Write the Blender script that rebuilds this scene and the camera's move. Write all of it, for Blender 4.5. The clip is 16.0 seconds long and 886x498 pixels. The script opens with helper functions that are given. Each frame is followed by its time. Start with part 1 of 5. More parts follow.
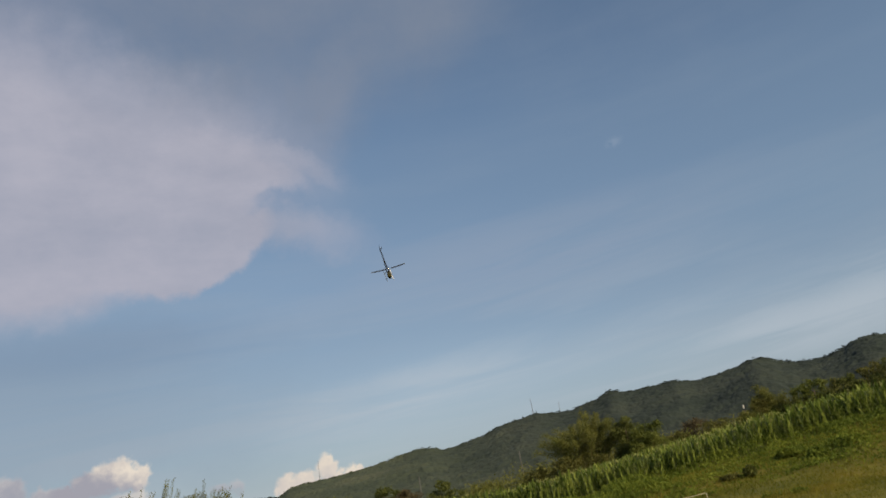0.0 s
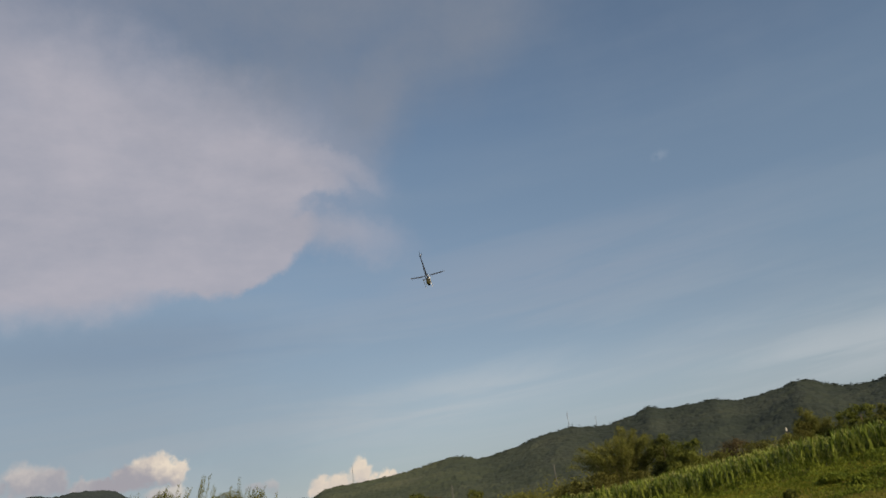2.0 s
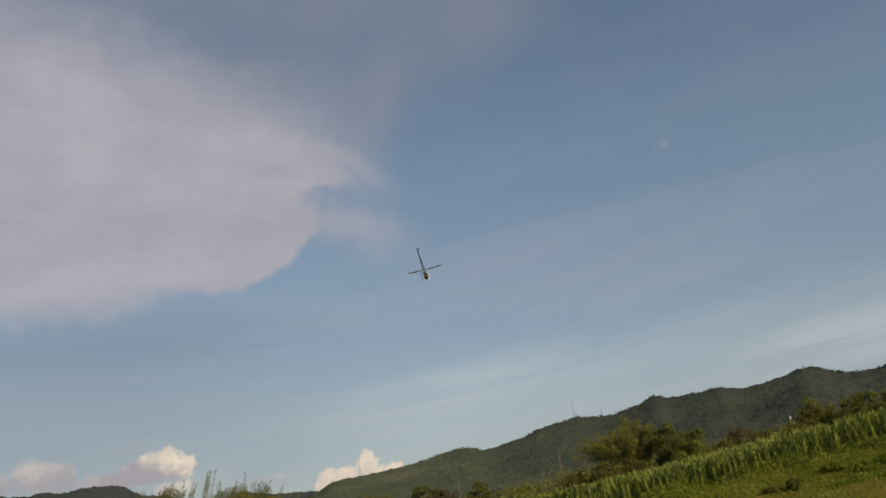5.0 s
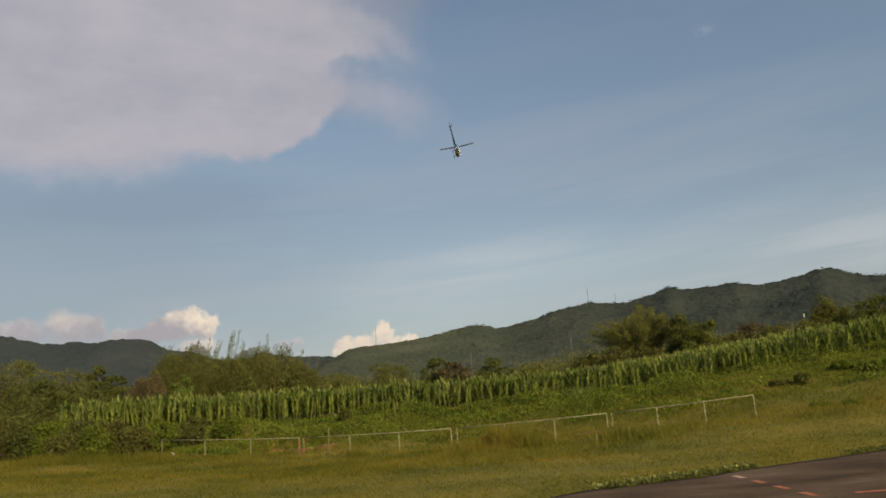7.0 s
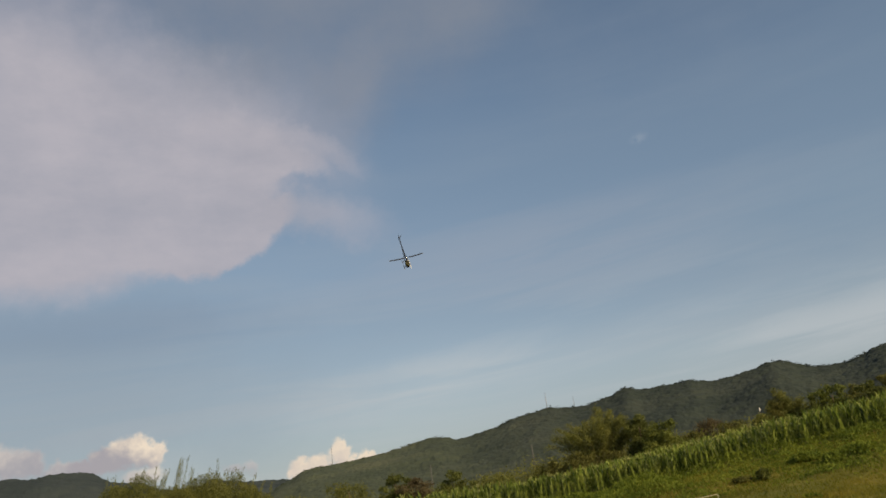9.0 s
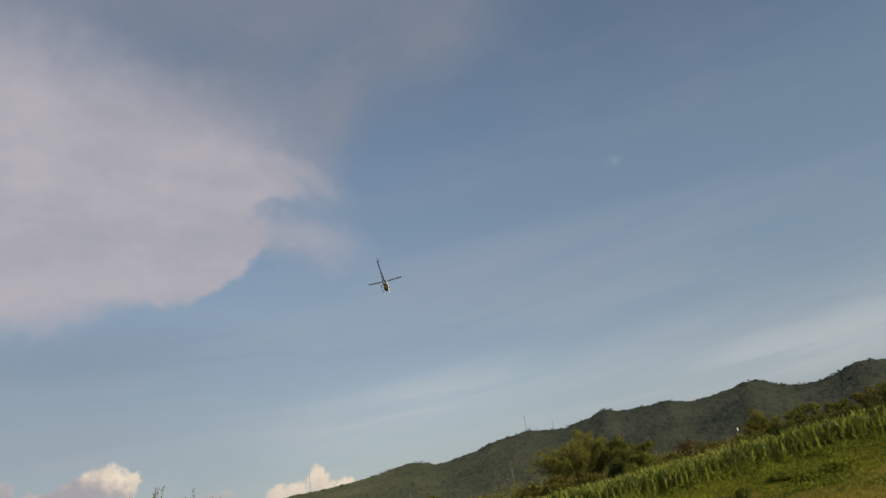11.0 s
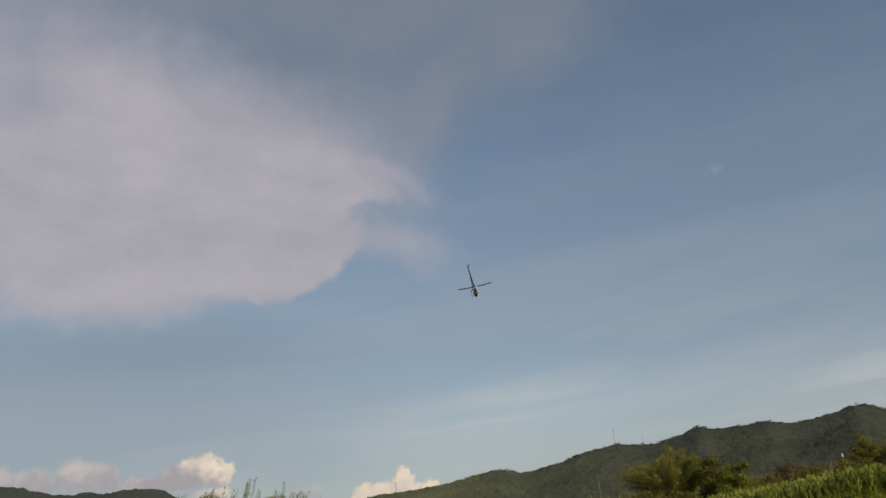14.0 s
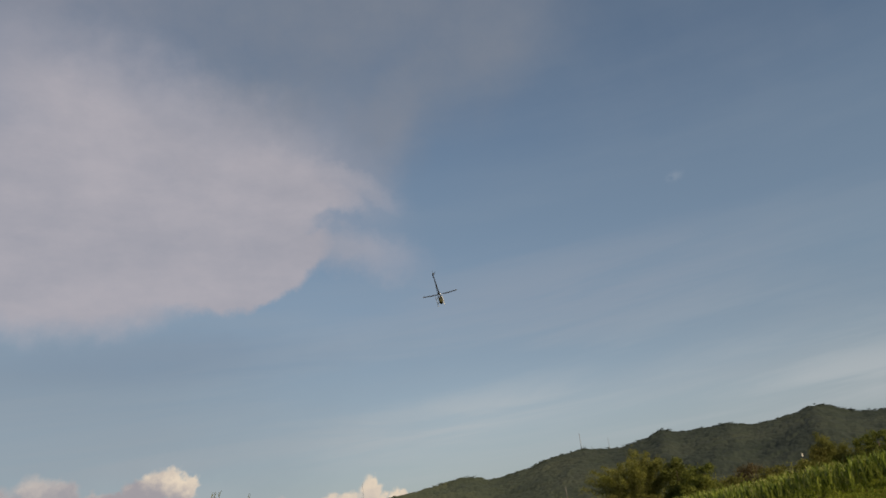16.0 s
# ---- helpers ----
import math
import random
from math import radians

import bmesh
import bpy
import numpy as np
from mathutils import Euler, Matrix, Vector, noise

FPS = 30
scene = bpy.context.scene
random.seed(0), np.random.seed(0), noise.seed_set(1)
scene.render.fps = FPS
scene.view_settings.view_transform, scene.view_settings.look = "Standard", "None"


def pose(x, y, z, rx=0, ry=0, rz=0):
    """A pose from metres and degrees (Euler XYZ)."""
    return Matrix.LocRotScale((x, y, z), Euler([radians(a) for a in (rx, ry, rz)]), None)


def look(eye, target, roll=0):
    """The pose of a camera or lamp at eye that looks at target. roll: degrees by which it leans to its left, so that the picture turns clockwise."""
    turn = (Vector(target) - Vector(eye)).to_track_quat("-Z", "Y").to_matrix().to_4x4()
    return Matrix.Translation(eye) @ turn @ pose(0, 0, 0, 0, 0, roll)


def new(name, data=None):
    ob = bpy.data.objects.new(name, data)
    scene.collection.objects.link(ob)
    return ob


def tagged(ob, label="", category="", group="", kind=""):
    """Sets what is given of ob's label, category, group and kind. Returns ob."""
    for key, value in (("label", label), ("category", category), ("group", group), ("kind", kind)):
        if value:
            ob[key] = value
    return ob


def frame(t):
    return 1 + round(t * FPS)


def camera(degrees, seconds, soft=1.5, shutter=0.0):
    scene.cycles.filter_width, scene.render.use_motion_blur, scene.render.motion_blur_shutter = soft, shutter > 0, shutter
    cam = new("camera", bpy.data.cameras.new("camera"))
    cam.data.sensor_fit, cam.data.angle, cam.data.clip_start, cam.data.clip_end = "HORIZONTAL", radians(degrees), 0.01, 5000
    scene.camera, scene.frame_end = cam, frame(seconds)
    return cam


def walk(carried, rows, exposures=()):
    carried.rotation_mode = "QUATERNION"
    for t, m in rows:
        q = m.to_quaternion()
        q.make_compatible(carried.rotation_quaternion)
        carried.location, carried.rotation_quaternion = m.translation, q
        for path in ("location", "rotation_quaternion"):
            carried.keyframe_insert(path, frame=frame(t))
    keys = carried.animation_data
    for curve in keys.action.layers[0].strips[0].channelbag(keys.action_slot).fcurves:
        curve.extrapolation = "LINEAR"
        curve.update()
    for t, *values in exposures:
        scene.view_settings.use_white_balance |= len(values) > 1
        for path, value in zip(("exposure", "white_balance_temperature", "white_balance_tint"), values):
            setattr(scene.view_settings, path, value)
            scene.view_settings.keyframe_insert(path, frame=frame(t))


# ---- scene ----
# ------------------------------------------------------------------ camera
EYE = (0.0, 0.0, 1.6)
cam = camera(60.0, 16.0, soft=1.7)
PATH = [
    (0.0, 110.22, 9.75, -2.59),
    (0.5, 110.64, 9.59, -2.94),
    (1.0, 110.68, 8.72, -2.28),
    (1.5, 111.29, 8.09, -0.95),
    (2.0, 111.13, 6.94, -0.39),
    (2.5, 111.57, 6.62, 0.09),
    (3.0, 112.59, 6.37, 0.69),
    (3.2, 112.82, 6.26, 0.75),
    (5.3, 109.34, 7.74, 0.15),
    (5.5, 107.88, 7.35, 0.95),
    (5.8, 106.15, 6.54, 2.01),
    (6.0, 105.02, 6.10, 2.35),
    (6.5, 102.90, 4.97, 2.07),
    (7.0, 101.69, 3.92, 0.81),
    (7.5, 102.25, 3.14, 0.17),
    (8.0, 105.89, 3.86, -0.07),
    (8.3, 107.75, 4.48, -0.39),
    (8.5, 108.24, 5.60, -0.76),
    (8.8, 108.98, 6.66, -1.47),
    (9.0, 109.60, 7.32, -1.90),
    (9.5, 110.46, 8.24, -2.71),
    (9.7, 110.87, 8.06, -3.12),
    (11.8, 111.17, 8.50, -3.34),
    (12.0, 111.11, 7.62, -3.20),
    (12.5, 111.89, 6.56, -2.14),
    (13.0, 112.09, 5.87, -0.49),
    (13.5, 112.41, 5.16, 0.90),
    (14.0, 112.23, 4.41, 2.47),
    (14.5, 114.09, 4.38, 3.10),
    (15.0, 114.67, 4.68, 2.70),
    (15.5, 114.42, 5.09, 1.34),
    (16.0, 112.60, 5.95, 0.29),
]
# slight sway of the standing camera bearer, to the right and up
SWAY = {0.0: (0.0, 0.0), 3.2: (0.03, 0.0), 5.3: (0.22, 0.03), 5.5: (0.20, 0.03), 6.0: (0.08, 0.03), 6.5: (0.03, 0.01), 7.0: (0.0, 0.0), 7.5: (-0.03, 0.0),
        8.0: (0.05, 0.01), 9.7: (0.02, 0.0), 11.8: (0.0, 0.0), 16.0: (0.03, 0.0)}


def sway(t, k):
    return float(np.interp(t, list(SWAY), [v[k] for v in SWAY.values()]))


walk(cam, [(t, pose(EYE[0] + sway(t, 0), EYE[1], EYE[2] + sway(t, 1), rx, ry, rz)) for t, rx, ry, rz in PATH],
     exposures=[(0.0, -0.02, 6100, 10), (1.5, -0.04, 6300, 10), (3.2, -0.06, 6450, 10), (5.5, -0.08, 6550, 10), (6.0, -0.10, 6550, 10), (7.0, 0.05, 6600, 10), (7.5, 0.13, 6600, 10), (8.0, 0.13, 6600, 10), (8.5, 0.08, 6600, 10), (9.5, -0.02, 6550, 10), (12.0, -0.01, 6600, 10), (14.5, -0.08, 6650, 10), (16.0, -0.12, 6550, 10)])

# ------------------------------------------------------------------ world
SUN_AZ, SUN_EL = 150.0, 24.0        # clockwise from +y, height above the horizon
SKY = 0.118

world = bpy.data.worlds.new("world")
scene.world = world
world.use_nodes = True
WT = world.node_tree
WT.nodes.clear()


def wn(kind, **inputs):
    n = WT.nodes.new(kind)
    for key, value in inputs.items():
        sock = n.inputs[int(key[1:])] if key[0] == "i" and key[1:].isdigit() else n.inputs[key]
        if isinstance(value, bpy.types.NodeSocket):
            WT.links.new(value, sock)
        else:
            sock.default_value = value
    return n


def wm(op, a, b=0.0, c=0.0):
    n = wn("ShaderNodeMath", i0=a, i1=b, i2=c)
    n.operation = op
    return n.outputs[0]


def wramp(v, lo, hi, smooth=True):
    n = wn("ShaderNodeMapRange", i0=v, i1=lo, i2=hi, i3=0.0, i4=1.0)
    n.interpolation_type = "SMOOTHSTEP" if smooth else "LINEAR"
    n.clamp = True
    return n.outputs[0]


def wmix(fac, a, b):
    n = WT.nodes.new("ShaderNodeMix")
    n.data_type = "RGBA"
    for sock, v in ((n.inputs[0], fac), (n.inputs[6], a), (n.inputs[7], b)):
        if isinstance(v, bpy.types.NodeSocket):
            WT.links.new(v, sock)
        elif isinstance(v, tuple):
            sock.default_value = (*v, 1.0)
        else:
            sock.default_value = v
    return n.outputs[2]


def wnoise(vec, scale, detail=5.0, rough=0.55):
    n = wn("ShaderNodeTexNoise", Vector=vec, Scale=scale, Detail=detail, Roughness=rough)
    return n.outputs[0]


coord = wn("ShaderNodeTexCoord").outputs["Generated"]
sep = wn("ShaderNodeSeparateXYZ", i0=coord)
AZ = wm("MULTIPLY", wm("ARCTAN2", sep.outputs[0], sep.outputs[1]), 57.29578)
EL = wm("MULTIPLY", wm("ARCSINE", sep.outputs[2]), 57.29578)
# soft domain warp so that no cloud edge stays smooth
warp1 = wnoise(coord, 5.0, 7.0, 0.6)
shifted = wn("ShaderNodeMapping", Vector=coord)
shifted.inputs["Location"].default_value = (7.3, 2.1, 4.4)
warp2 = wnoise(shifted.outputs[0], 6.3, 7.0, 0.6)
AZW = wm("ADD", AZ, wm("MULTIPLY", wm("SUBTRACT", warp1, 0.5), 11.0))
ELW = wm("ADD", EL, wm("MULTIPLY", wm("SUBTRACT", warp2, 0.5), 8.0))


def blob(az, el, ra, re, tilt=0.0, warped=True):
    """1 at the middle of a tilted ellipse on the sky, 0 at its rim, below 0 outside."""
    ax, ex = (AZW, ELW) if warped else (AZ, EL)
    dx, dy = wm("SUBTRACT", ax, az), wm("SUBTRACT", ex, el)
    c, s = math.cos(radians(tilt)), math.sin(radians(tilt))
    u = wm("MULTIPLY", wm("ADD", wm("MULTIPLY", dx, c), wm("MULTIPLY", dy, s)), 1 / ra)
    v = wm("MULTIPLY", wm("SUBTRACT", wm("MULTIPLY", dy, c), wm("MULTIPLY", dx, s)), 1 / re)
    r = wm("SQRT", wm("ADD", wm("MULTIPLY", u, u), wm("MULTIPLY", v, v)))
    return wm("SUBTRACT", 1.0, r)


def union(items, k=0.15):
    out = items[0]
    for it in items[1:]:
        n = wn("ShaderNodeMath", i0=out, i1=it, i2=k)
        n.operation = "SMOOTH_MAX"
        out = n.outputs[0]
    return out


sky = WT.nodes.new("ShaderNodeTexSky")
sky.sky_type = "NISHITA"
sky.sun_disc = False
sky.sun_elevation = radians(SUN_EL)
sky.sun_rotation = radians(SUN_AZ)
sky.air_density, sky.dust_density, sky.ozone_density = 1.0, 1.4, 1.5
base = wn("ShaderNodeVectorMath", i0=sky.outputs[0], i1=(SKY * 1.08, SKY * 1.01, SKY * 0.915))
base.operation = "MULTIPLY"
col = base.outputs[0]

# pale haze near the horizon, then thin drawn-out cirrus
streak = wn("ShaderNodeMapping", Vector=coord)
streak.inputs["Rotation"].default_value = (0.0, radians(-5), radians(12))
streak.inputs["Scale"].default_value = (1.0, 1.2, 9.0)
cirrus = wnoise(streak.outputs[0], 1.7, 8.0, 0.56)
broad = wnoise(coord, 2.2, 4.0, 0.5)
haze = wm("MULTIPLY", wramp(EL, 22.0, 1.0), 0.72)
col = wmix(haze, col, (0.325, 0.352, 0.378))
low = wramp(EL, 34.0, 10.0)
thin = wm("MULTIPLY", wramp(cirrus, 0.36, 0.72), wm("MULTIPLY", wm("ADD", 0.10, wm("MULTIPLY", low, 0.34)), wm("ADD", 0.25, wm("MULTIPLY", wramp(broad, 0.30, 0.62), 0.40))))
col = wmix(thin, col, (0.42, 0.45, 0.48))
# soft uneven milkiness high up, and a duller blue-grey layer at middle height
milk = wm("MULTIPLY", wramp(wnoise(shifted.outputs[0], 4.2, 6.0, 0.6), 0.35, 0.75), wm("MULTIPLY", wramp(EL, 20.0, 30.0), 0.10))
col = wmix(milk, col, (0.30, 0.335, 0.385))
mid_layer = wm("MULTIPLY", wm("MULTIPLY", wramp(EL, 9.0, 15.0), wramp(EL, 33.0, 23.0)), 0.36)
col = wmix(mid_layer, col, (0.20, 0.269, 0.352))
# long faint bands of ice cloud, all but level
band_v = wn("ShaderNodeCombineXYZ", X=wm("MULTIPLY", AZ, 0.040), Y=wm("MULTIPLY", wm("SUBTRACT", EL, wm("MULTIPLY", AZ, 0.07)), 0.42), Z=0.0)
bands = wn("ShaderNodeTexNoise", Vector=band_v.outputs[0], Scale=1.0, Detail=9.0, Roughness=0.60, Distortion=0.6).outputs[0]
band_f = wm("MULTIPLY", wramp(bands, 0.42, 0.66), wm("MULTIPLY", wramp(EL, 22.0, 7.0), wm("ADD", 0.24, wm("MULTIPLY", wramp(AZ, -25.0, 25.0), -0.05))))
col = wmix(band_f, col, (0.50, 0.53, 0.55))
# two brighter streaks low down and a thin mauve sheet above them
AZS = wm("ADD", AZ, wm("MULTIPLY", wm("SUBTRACT", warp1, 0.5), 14.0))
ELS = wm("ADD", EL, wm("MULTIPLY", wm("SUBTRACT", warp2, 0.5), 2.6))


def streak_at(az, el, ra, re, slope):
    u = wm("MULTIPLY", wm("SUBTRACT", AZS, az), 1 / ra)
    v = wm("MULTIPLY", wm("SUBTRACT", wm("SUBTRACT", ELS, el), wm("MULTIPLY", wm("SUBTRACT", AZS, az), slope)), 1 / re)
    return wm("SUBTRACT", 1.0, wm("SQRT", wm("ADD", wm("MULTIPLY", u, u), wm("MULTIPLY", v, v))))


fibre = wm("ADD", 0.22, wm("MULTIPLY", wramp(bands, 0.38, 0.62), 0.78))
sheet = wm("MULTIPLY", wramp(streak_at(10, 18.0, 22, 5.0, 0.02), -0.1, 0.9), 0.28)
col = wmix(wm("MULTIPLY", sheet, fibre), col, (0.335, 0.36, 0.425))
bright = union([streak_at(0, 9.6, 22, 2.6, 0.05), streak_at(31, 8.8, 15, 2.4, 0.10), streak_at(-24, 8.6, 14, 1.6, 0.0)], 0.1)
col = wmix(wm("MULTIPLY", wm("MULTIPLY", wramp(bright, -0.1, 0.9), 0.50), fibre), col, (0.50, 0.535, 0.555))
grey_sheet = wm("MULTIPLY", wramp(blob(-32, 11, 36, 10, 0), -0.1, 0.7), 0.56)
col = wmix(grey_sheet, col, (0.232, 0.288, 0.352))
under = wm("MULTIPLY", wramp(streak_at(-19, 15.6, 17, 2.4, 0.03), -0.1, 0.8), 0.30)
col = wmix(under, col, (0.195, 0.262, 0.365))
clear = wm("MULTIPLY", wramp(streak_at(34, 16.5, 14, 4.0, 0.06), -0.1, 0.8), 0.34)
col = wmix(clear, col, (0.195, 0.285, 0.385))

# grey veil high up, and the large pale bank below it
veil = union([blob(-6, 40, 20, 9, 12), blob(-28, 43, 26, 12, 0), blob(8, 38, 13, 6, 32), blob(-11, 33.5, 12, 5.5, -12), blob(2.0, 34.5, 13, 4.4, 33)], 0.3)
veil_n = wnoise(coord, 9.0, 7.0, 0.62)
veil_f = wm("MULTIPLY", wramp(veil, -0.34, 0.84), wm("ADD", 0.12, wm("MULTIPLY", veil_n, 1.08)))
col = wmix(veil_f, col, wmix(wramp(AZ, -10.0, -32.0), (0.222, 0.250, 0.306), (0.305, 0.310, 0.358)))
drawn = wn("ShaderNodeMapping", Vector=coord)
drawn.inputs["Rotation"].default_value = (0.0, radians(8), 0.0)
drawn.inputs["Scale"].default_value = (1.0, 1.0, 2.6)
bank_n = wm("ADD", wm("MULTIPLY", wnoise(coord, 7.0, 7.0, 0.6), 0.5), wm("MULTIPLY", wnoise(drawn.outputs[0], 8.0, 8.0, 0.62), 0.5))
bank_c = wmix(wramp(bank_n, 0.28, 0.72), (0.380, 0.374, 0.425), (0.470, 0.446, 0.490))
wisp = union([blob(-5.5, 22.6, 7.0, 2.0, -5), blob(-5.0, 27.6, 6.0, 1.5, -18), blob(-12, 30, 12, 4.5, -22)], 0.1)
col = wmix(wm("MULTIPLY", wramp(wisp, -0.35, 1.0), 0.62), col, bank_c)
curl = union([blob(-1.6, 29.8, 4.5, 2.4, 58), blob(-4.5, 32.5, 5.5, 2.0, -20)], 0.2)
col = wmix(wm("MULTIPLY", wramp(curl, -0.6, 1.0), 0.10), col, bank_c)
bank = union([blob(-27, 26.5, 17.5, 9.3, 0), blob(-24, 31.0, 15, 6.0, -12), blob(-12, 28.0, 8.5, 2.9, -16), blob(-12.0, 22.8, 5.0, 2.4, 4),
              blob(-16, 23.5, 8.5, 4.8, 8), blob(-14.2, 21.3, 5.6, 2.5, 8), blob(-60, 30, 26, 10, 0), blob(-41, 30, 15, 9, 0)], 0.06)
upper = wramp(EL, 25.0, 33.0)
edge_in = wm("ADD", 0.27, wm("MULTIPLY", upper, 0.59))
edge = wn("ShaderNodeMapRange", i0=bank, i1=wm("ADD", -0.08, wm("MULTIPLY", upper, -0.27)), i2=edge_in, i3=0.0, i4=1.0)
edge.interpolation_type = "SMOOTHSTEP"
bank_f = wm("MULTIPLY", edge.outputs[0], wm("ADD", 0.76, wm("MULTIPLY", bank_n, 0.30)))
col = wmix(bank_f, col, bank_c)
# scattered cloud behind and overhead, in the same light
rest = wm("MULTIPLY", wramp(wnoise(coord, 2.4, 6.0, 0.6), 0.52, 0.70), wramp(wm("ABSOLUTE", AZ), 55.0, 75.0))
col = wmix(wm("MULTIPLY", rest, 0.7), col, (0.45, 0.44, 0.48))
# cumulus heads low over the hills: level bases, billowed tops, light from behind the camera's right
puff_a = wnoise(coord, 42.0, 5.0, 0.55)
puff_b = wnoise(shifted.outputs[0], 46.0, 5.0, 0.55)
puff_c = wnoise(coord, 130.0, 3.0, 0.5)
fine_c = wm("MULTIPLY", wm("SUBTRACT", puff_c, 0.5), 0.7)
CAZ = wm("ADD", AZ, wm("ADD", fine_c, wm("MULTIPLY", wm("SUBTRACT", puff_a, 0.5), 1.7)))
CEL = wm("ADD", EL, wm("ADD", fine_c, wm("MULTIPLY", wm("SUBTRACT", puff_b, 0.5), 1.2)))


def heap(lobes, foot, dark, light, lit, grad, soft=0.45, dense=0.95):
    """Cloud heads from (bearing, height, half width, half height); lit: where along the shade range it turns bright; grad: how far light comes from the right."""
    global col
    heads = []
    for az, el, ra, re in lobes:
        u = wm("MULTIPLY", wm("SUBTRACT", CAZ, az), 1 / ra)
        v = wm("MULTIPLY", wm("SUBTRACT", CEL, el), 1 / re)
        heads.append(wm("SUBTRACT", 1.0, wm("SQRT", wm("ADD", wm("MULTIPLY", u, u), wm("MULTIPLY", v, v)))))
    body = union(heads, 0.12)
    amid = sum(l[0] for l in lobes) / len(lobes)
    wide = max(abs(l[0] - amid) + l[2] for l in lobes)
    tall_h = max(l[1] + l[3] for l in lobes) - foot
    rise = wm("MULTIPLY", wm("SUBTRACT", EL, foot), 1 / tall_h)
    across = wm("MULTIPLY", wm("SUBTRACT", AZ, amid), grad / wide)
    tone = wm("ADD", wm("ADD", rise, across), wm("ADD", wm("MULTIPLY", wm("SUBTRACT", puff_a, 0.5), 1.35), wm("MULTIPLY", wm("SUBTRACT", puff_c, 0.5), 0.6)))
    shade = wmix(wramp(tone, lit - 0.6, lit + 0.6), dark, light)
    level = wramp(wm("ADD", EL, wm("MULTIPLY", wm("SUBTRACT", puff_b, 0.5), 0.5)), foot - 0.22, foot + 0.22)
    col = wmix(wm("MULTIPLY", wm("MULTIPLY", wramp(body, 0.0, soft), level), dense), col, shade)


GREY, CREAM = (0.375, 0.352, 0.378), (0.85, 0.715, 0.555)
heap([(-12.2, 5.2, 0.9, 0.5), (-11.2, 5.3, 0.8, 0.55)], 4.4, GREY, (0.55, 0.50, 0.48), 0.6, 0.3, 0.8, 0.6)
heap([(-34.5, 6.55, 3.0, 1.4), (-31.6, 6.65, 2.4, 1.2), (-29.3, 6.65, 2.1, 1.1), (-26.6, 6.95, 1.9, 1.5), (-25.2, 6.75, 1.5, 1.25), (-22.8, 6.2, 2.4, 0.8)], 5.2, GREY, (0.66, 0.58, 0.52), 0.70, 0.0, 0.6, 0.85)
heap([(-18.6, 5.4, 1.2, 0.75), (-17.5, 5.5, 1.0, 0.8)], 4.7, (0.50, 0.46, 0.45), (0.70, 0.63, 0.54), 0.5, 0.3, 0.6, 0.85)
heap([(-21.7, 6.25, 1.3, 0.60), (-20.4, 6.8, 1.4, 1.05), (-19.3, 7.05, 1.4, 1.2), (-18.4, 7.1, 1.35, 1.25), (-17.6, 6.8, 1.1, 1.15)], 5.75, GREY, (0.92, 0.775, 0.60), 0.68, 0.6, 0.45)
heap([(-7.7, 4.8, 1.1, 0.95), (-6.5, 4.85, 1.1, 1.0), (-4.95, 5.4, 1.05, 1.5), (-3.85, 4.75, 0.9, 0.85), (-2.9, 4.85, 0.8, 0.9)], 3.6, (0.62, 0.54, 0.48), CREAM, 0.40, 0.1, 0.45)
# small scrap of cloud, half lost in the blue
scrap = wm("MULTIPLY", wramp(blob(21.2, 24.7, 0.62, 0.34, 12, warped=False), -0.6, 0.9), wramp(puff_c, 0.25, 0.60))
col = wmix(wm("MULTIPLY", scrap, 0.13), col, (0.55, 0.57, 0.60))
bg = wn("ShaderNodeBackground", Color=col, Strength=1.0)
out = WT.nodes.new("ShaderNodeOutputWorld")
WT.links.new(bg.outputs[0], out.inputs[0])

sun_data = bpy.data.lights.new("sun", "SUN")
sun_data.energy, sun_data.angle, sun_data.color = 5.0, radians(0.6), (1.0, 0.80, 0.52)
sun = new("sun", sun_data)
sa, se = radians(SUN_AZ), radians(SUN_EL)
SUN_DIR = Vector((math.sin(sa) * math.cos(se), math.cos(sa) * math.cos(se), math.sin(se)))
sun.matrix_world = look(SUN_DIR * 60, (0, 0, 0))

# ------------------------------------------------------------------ materials


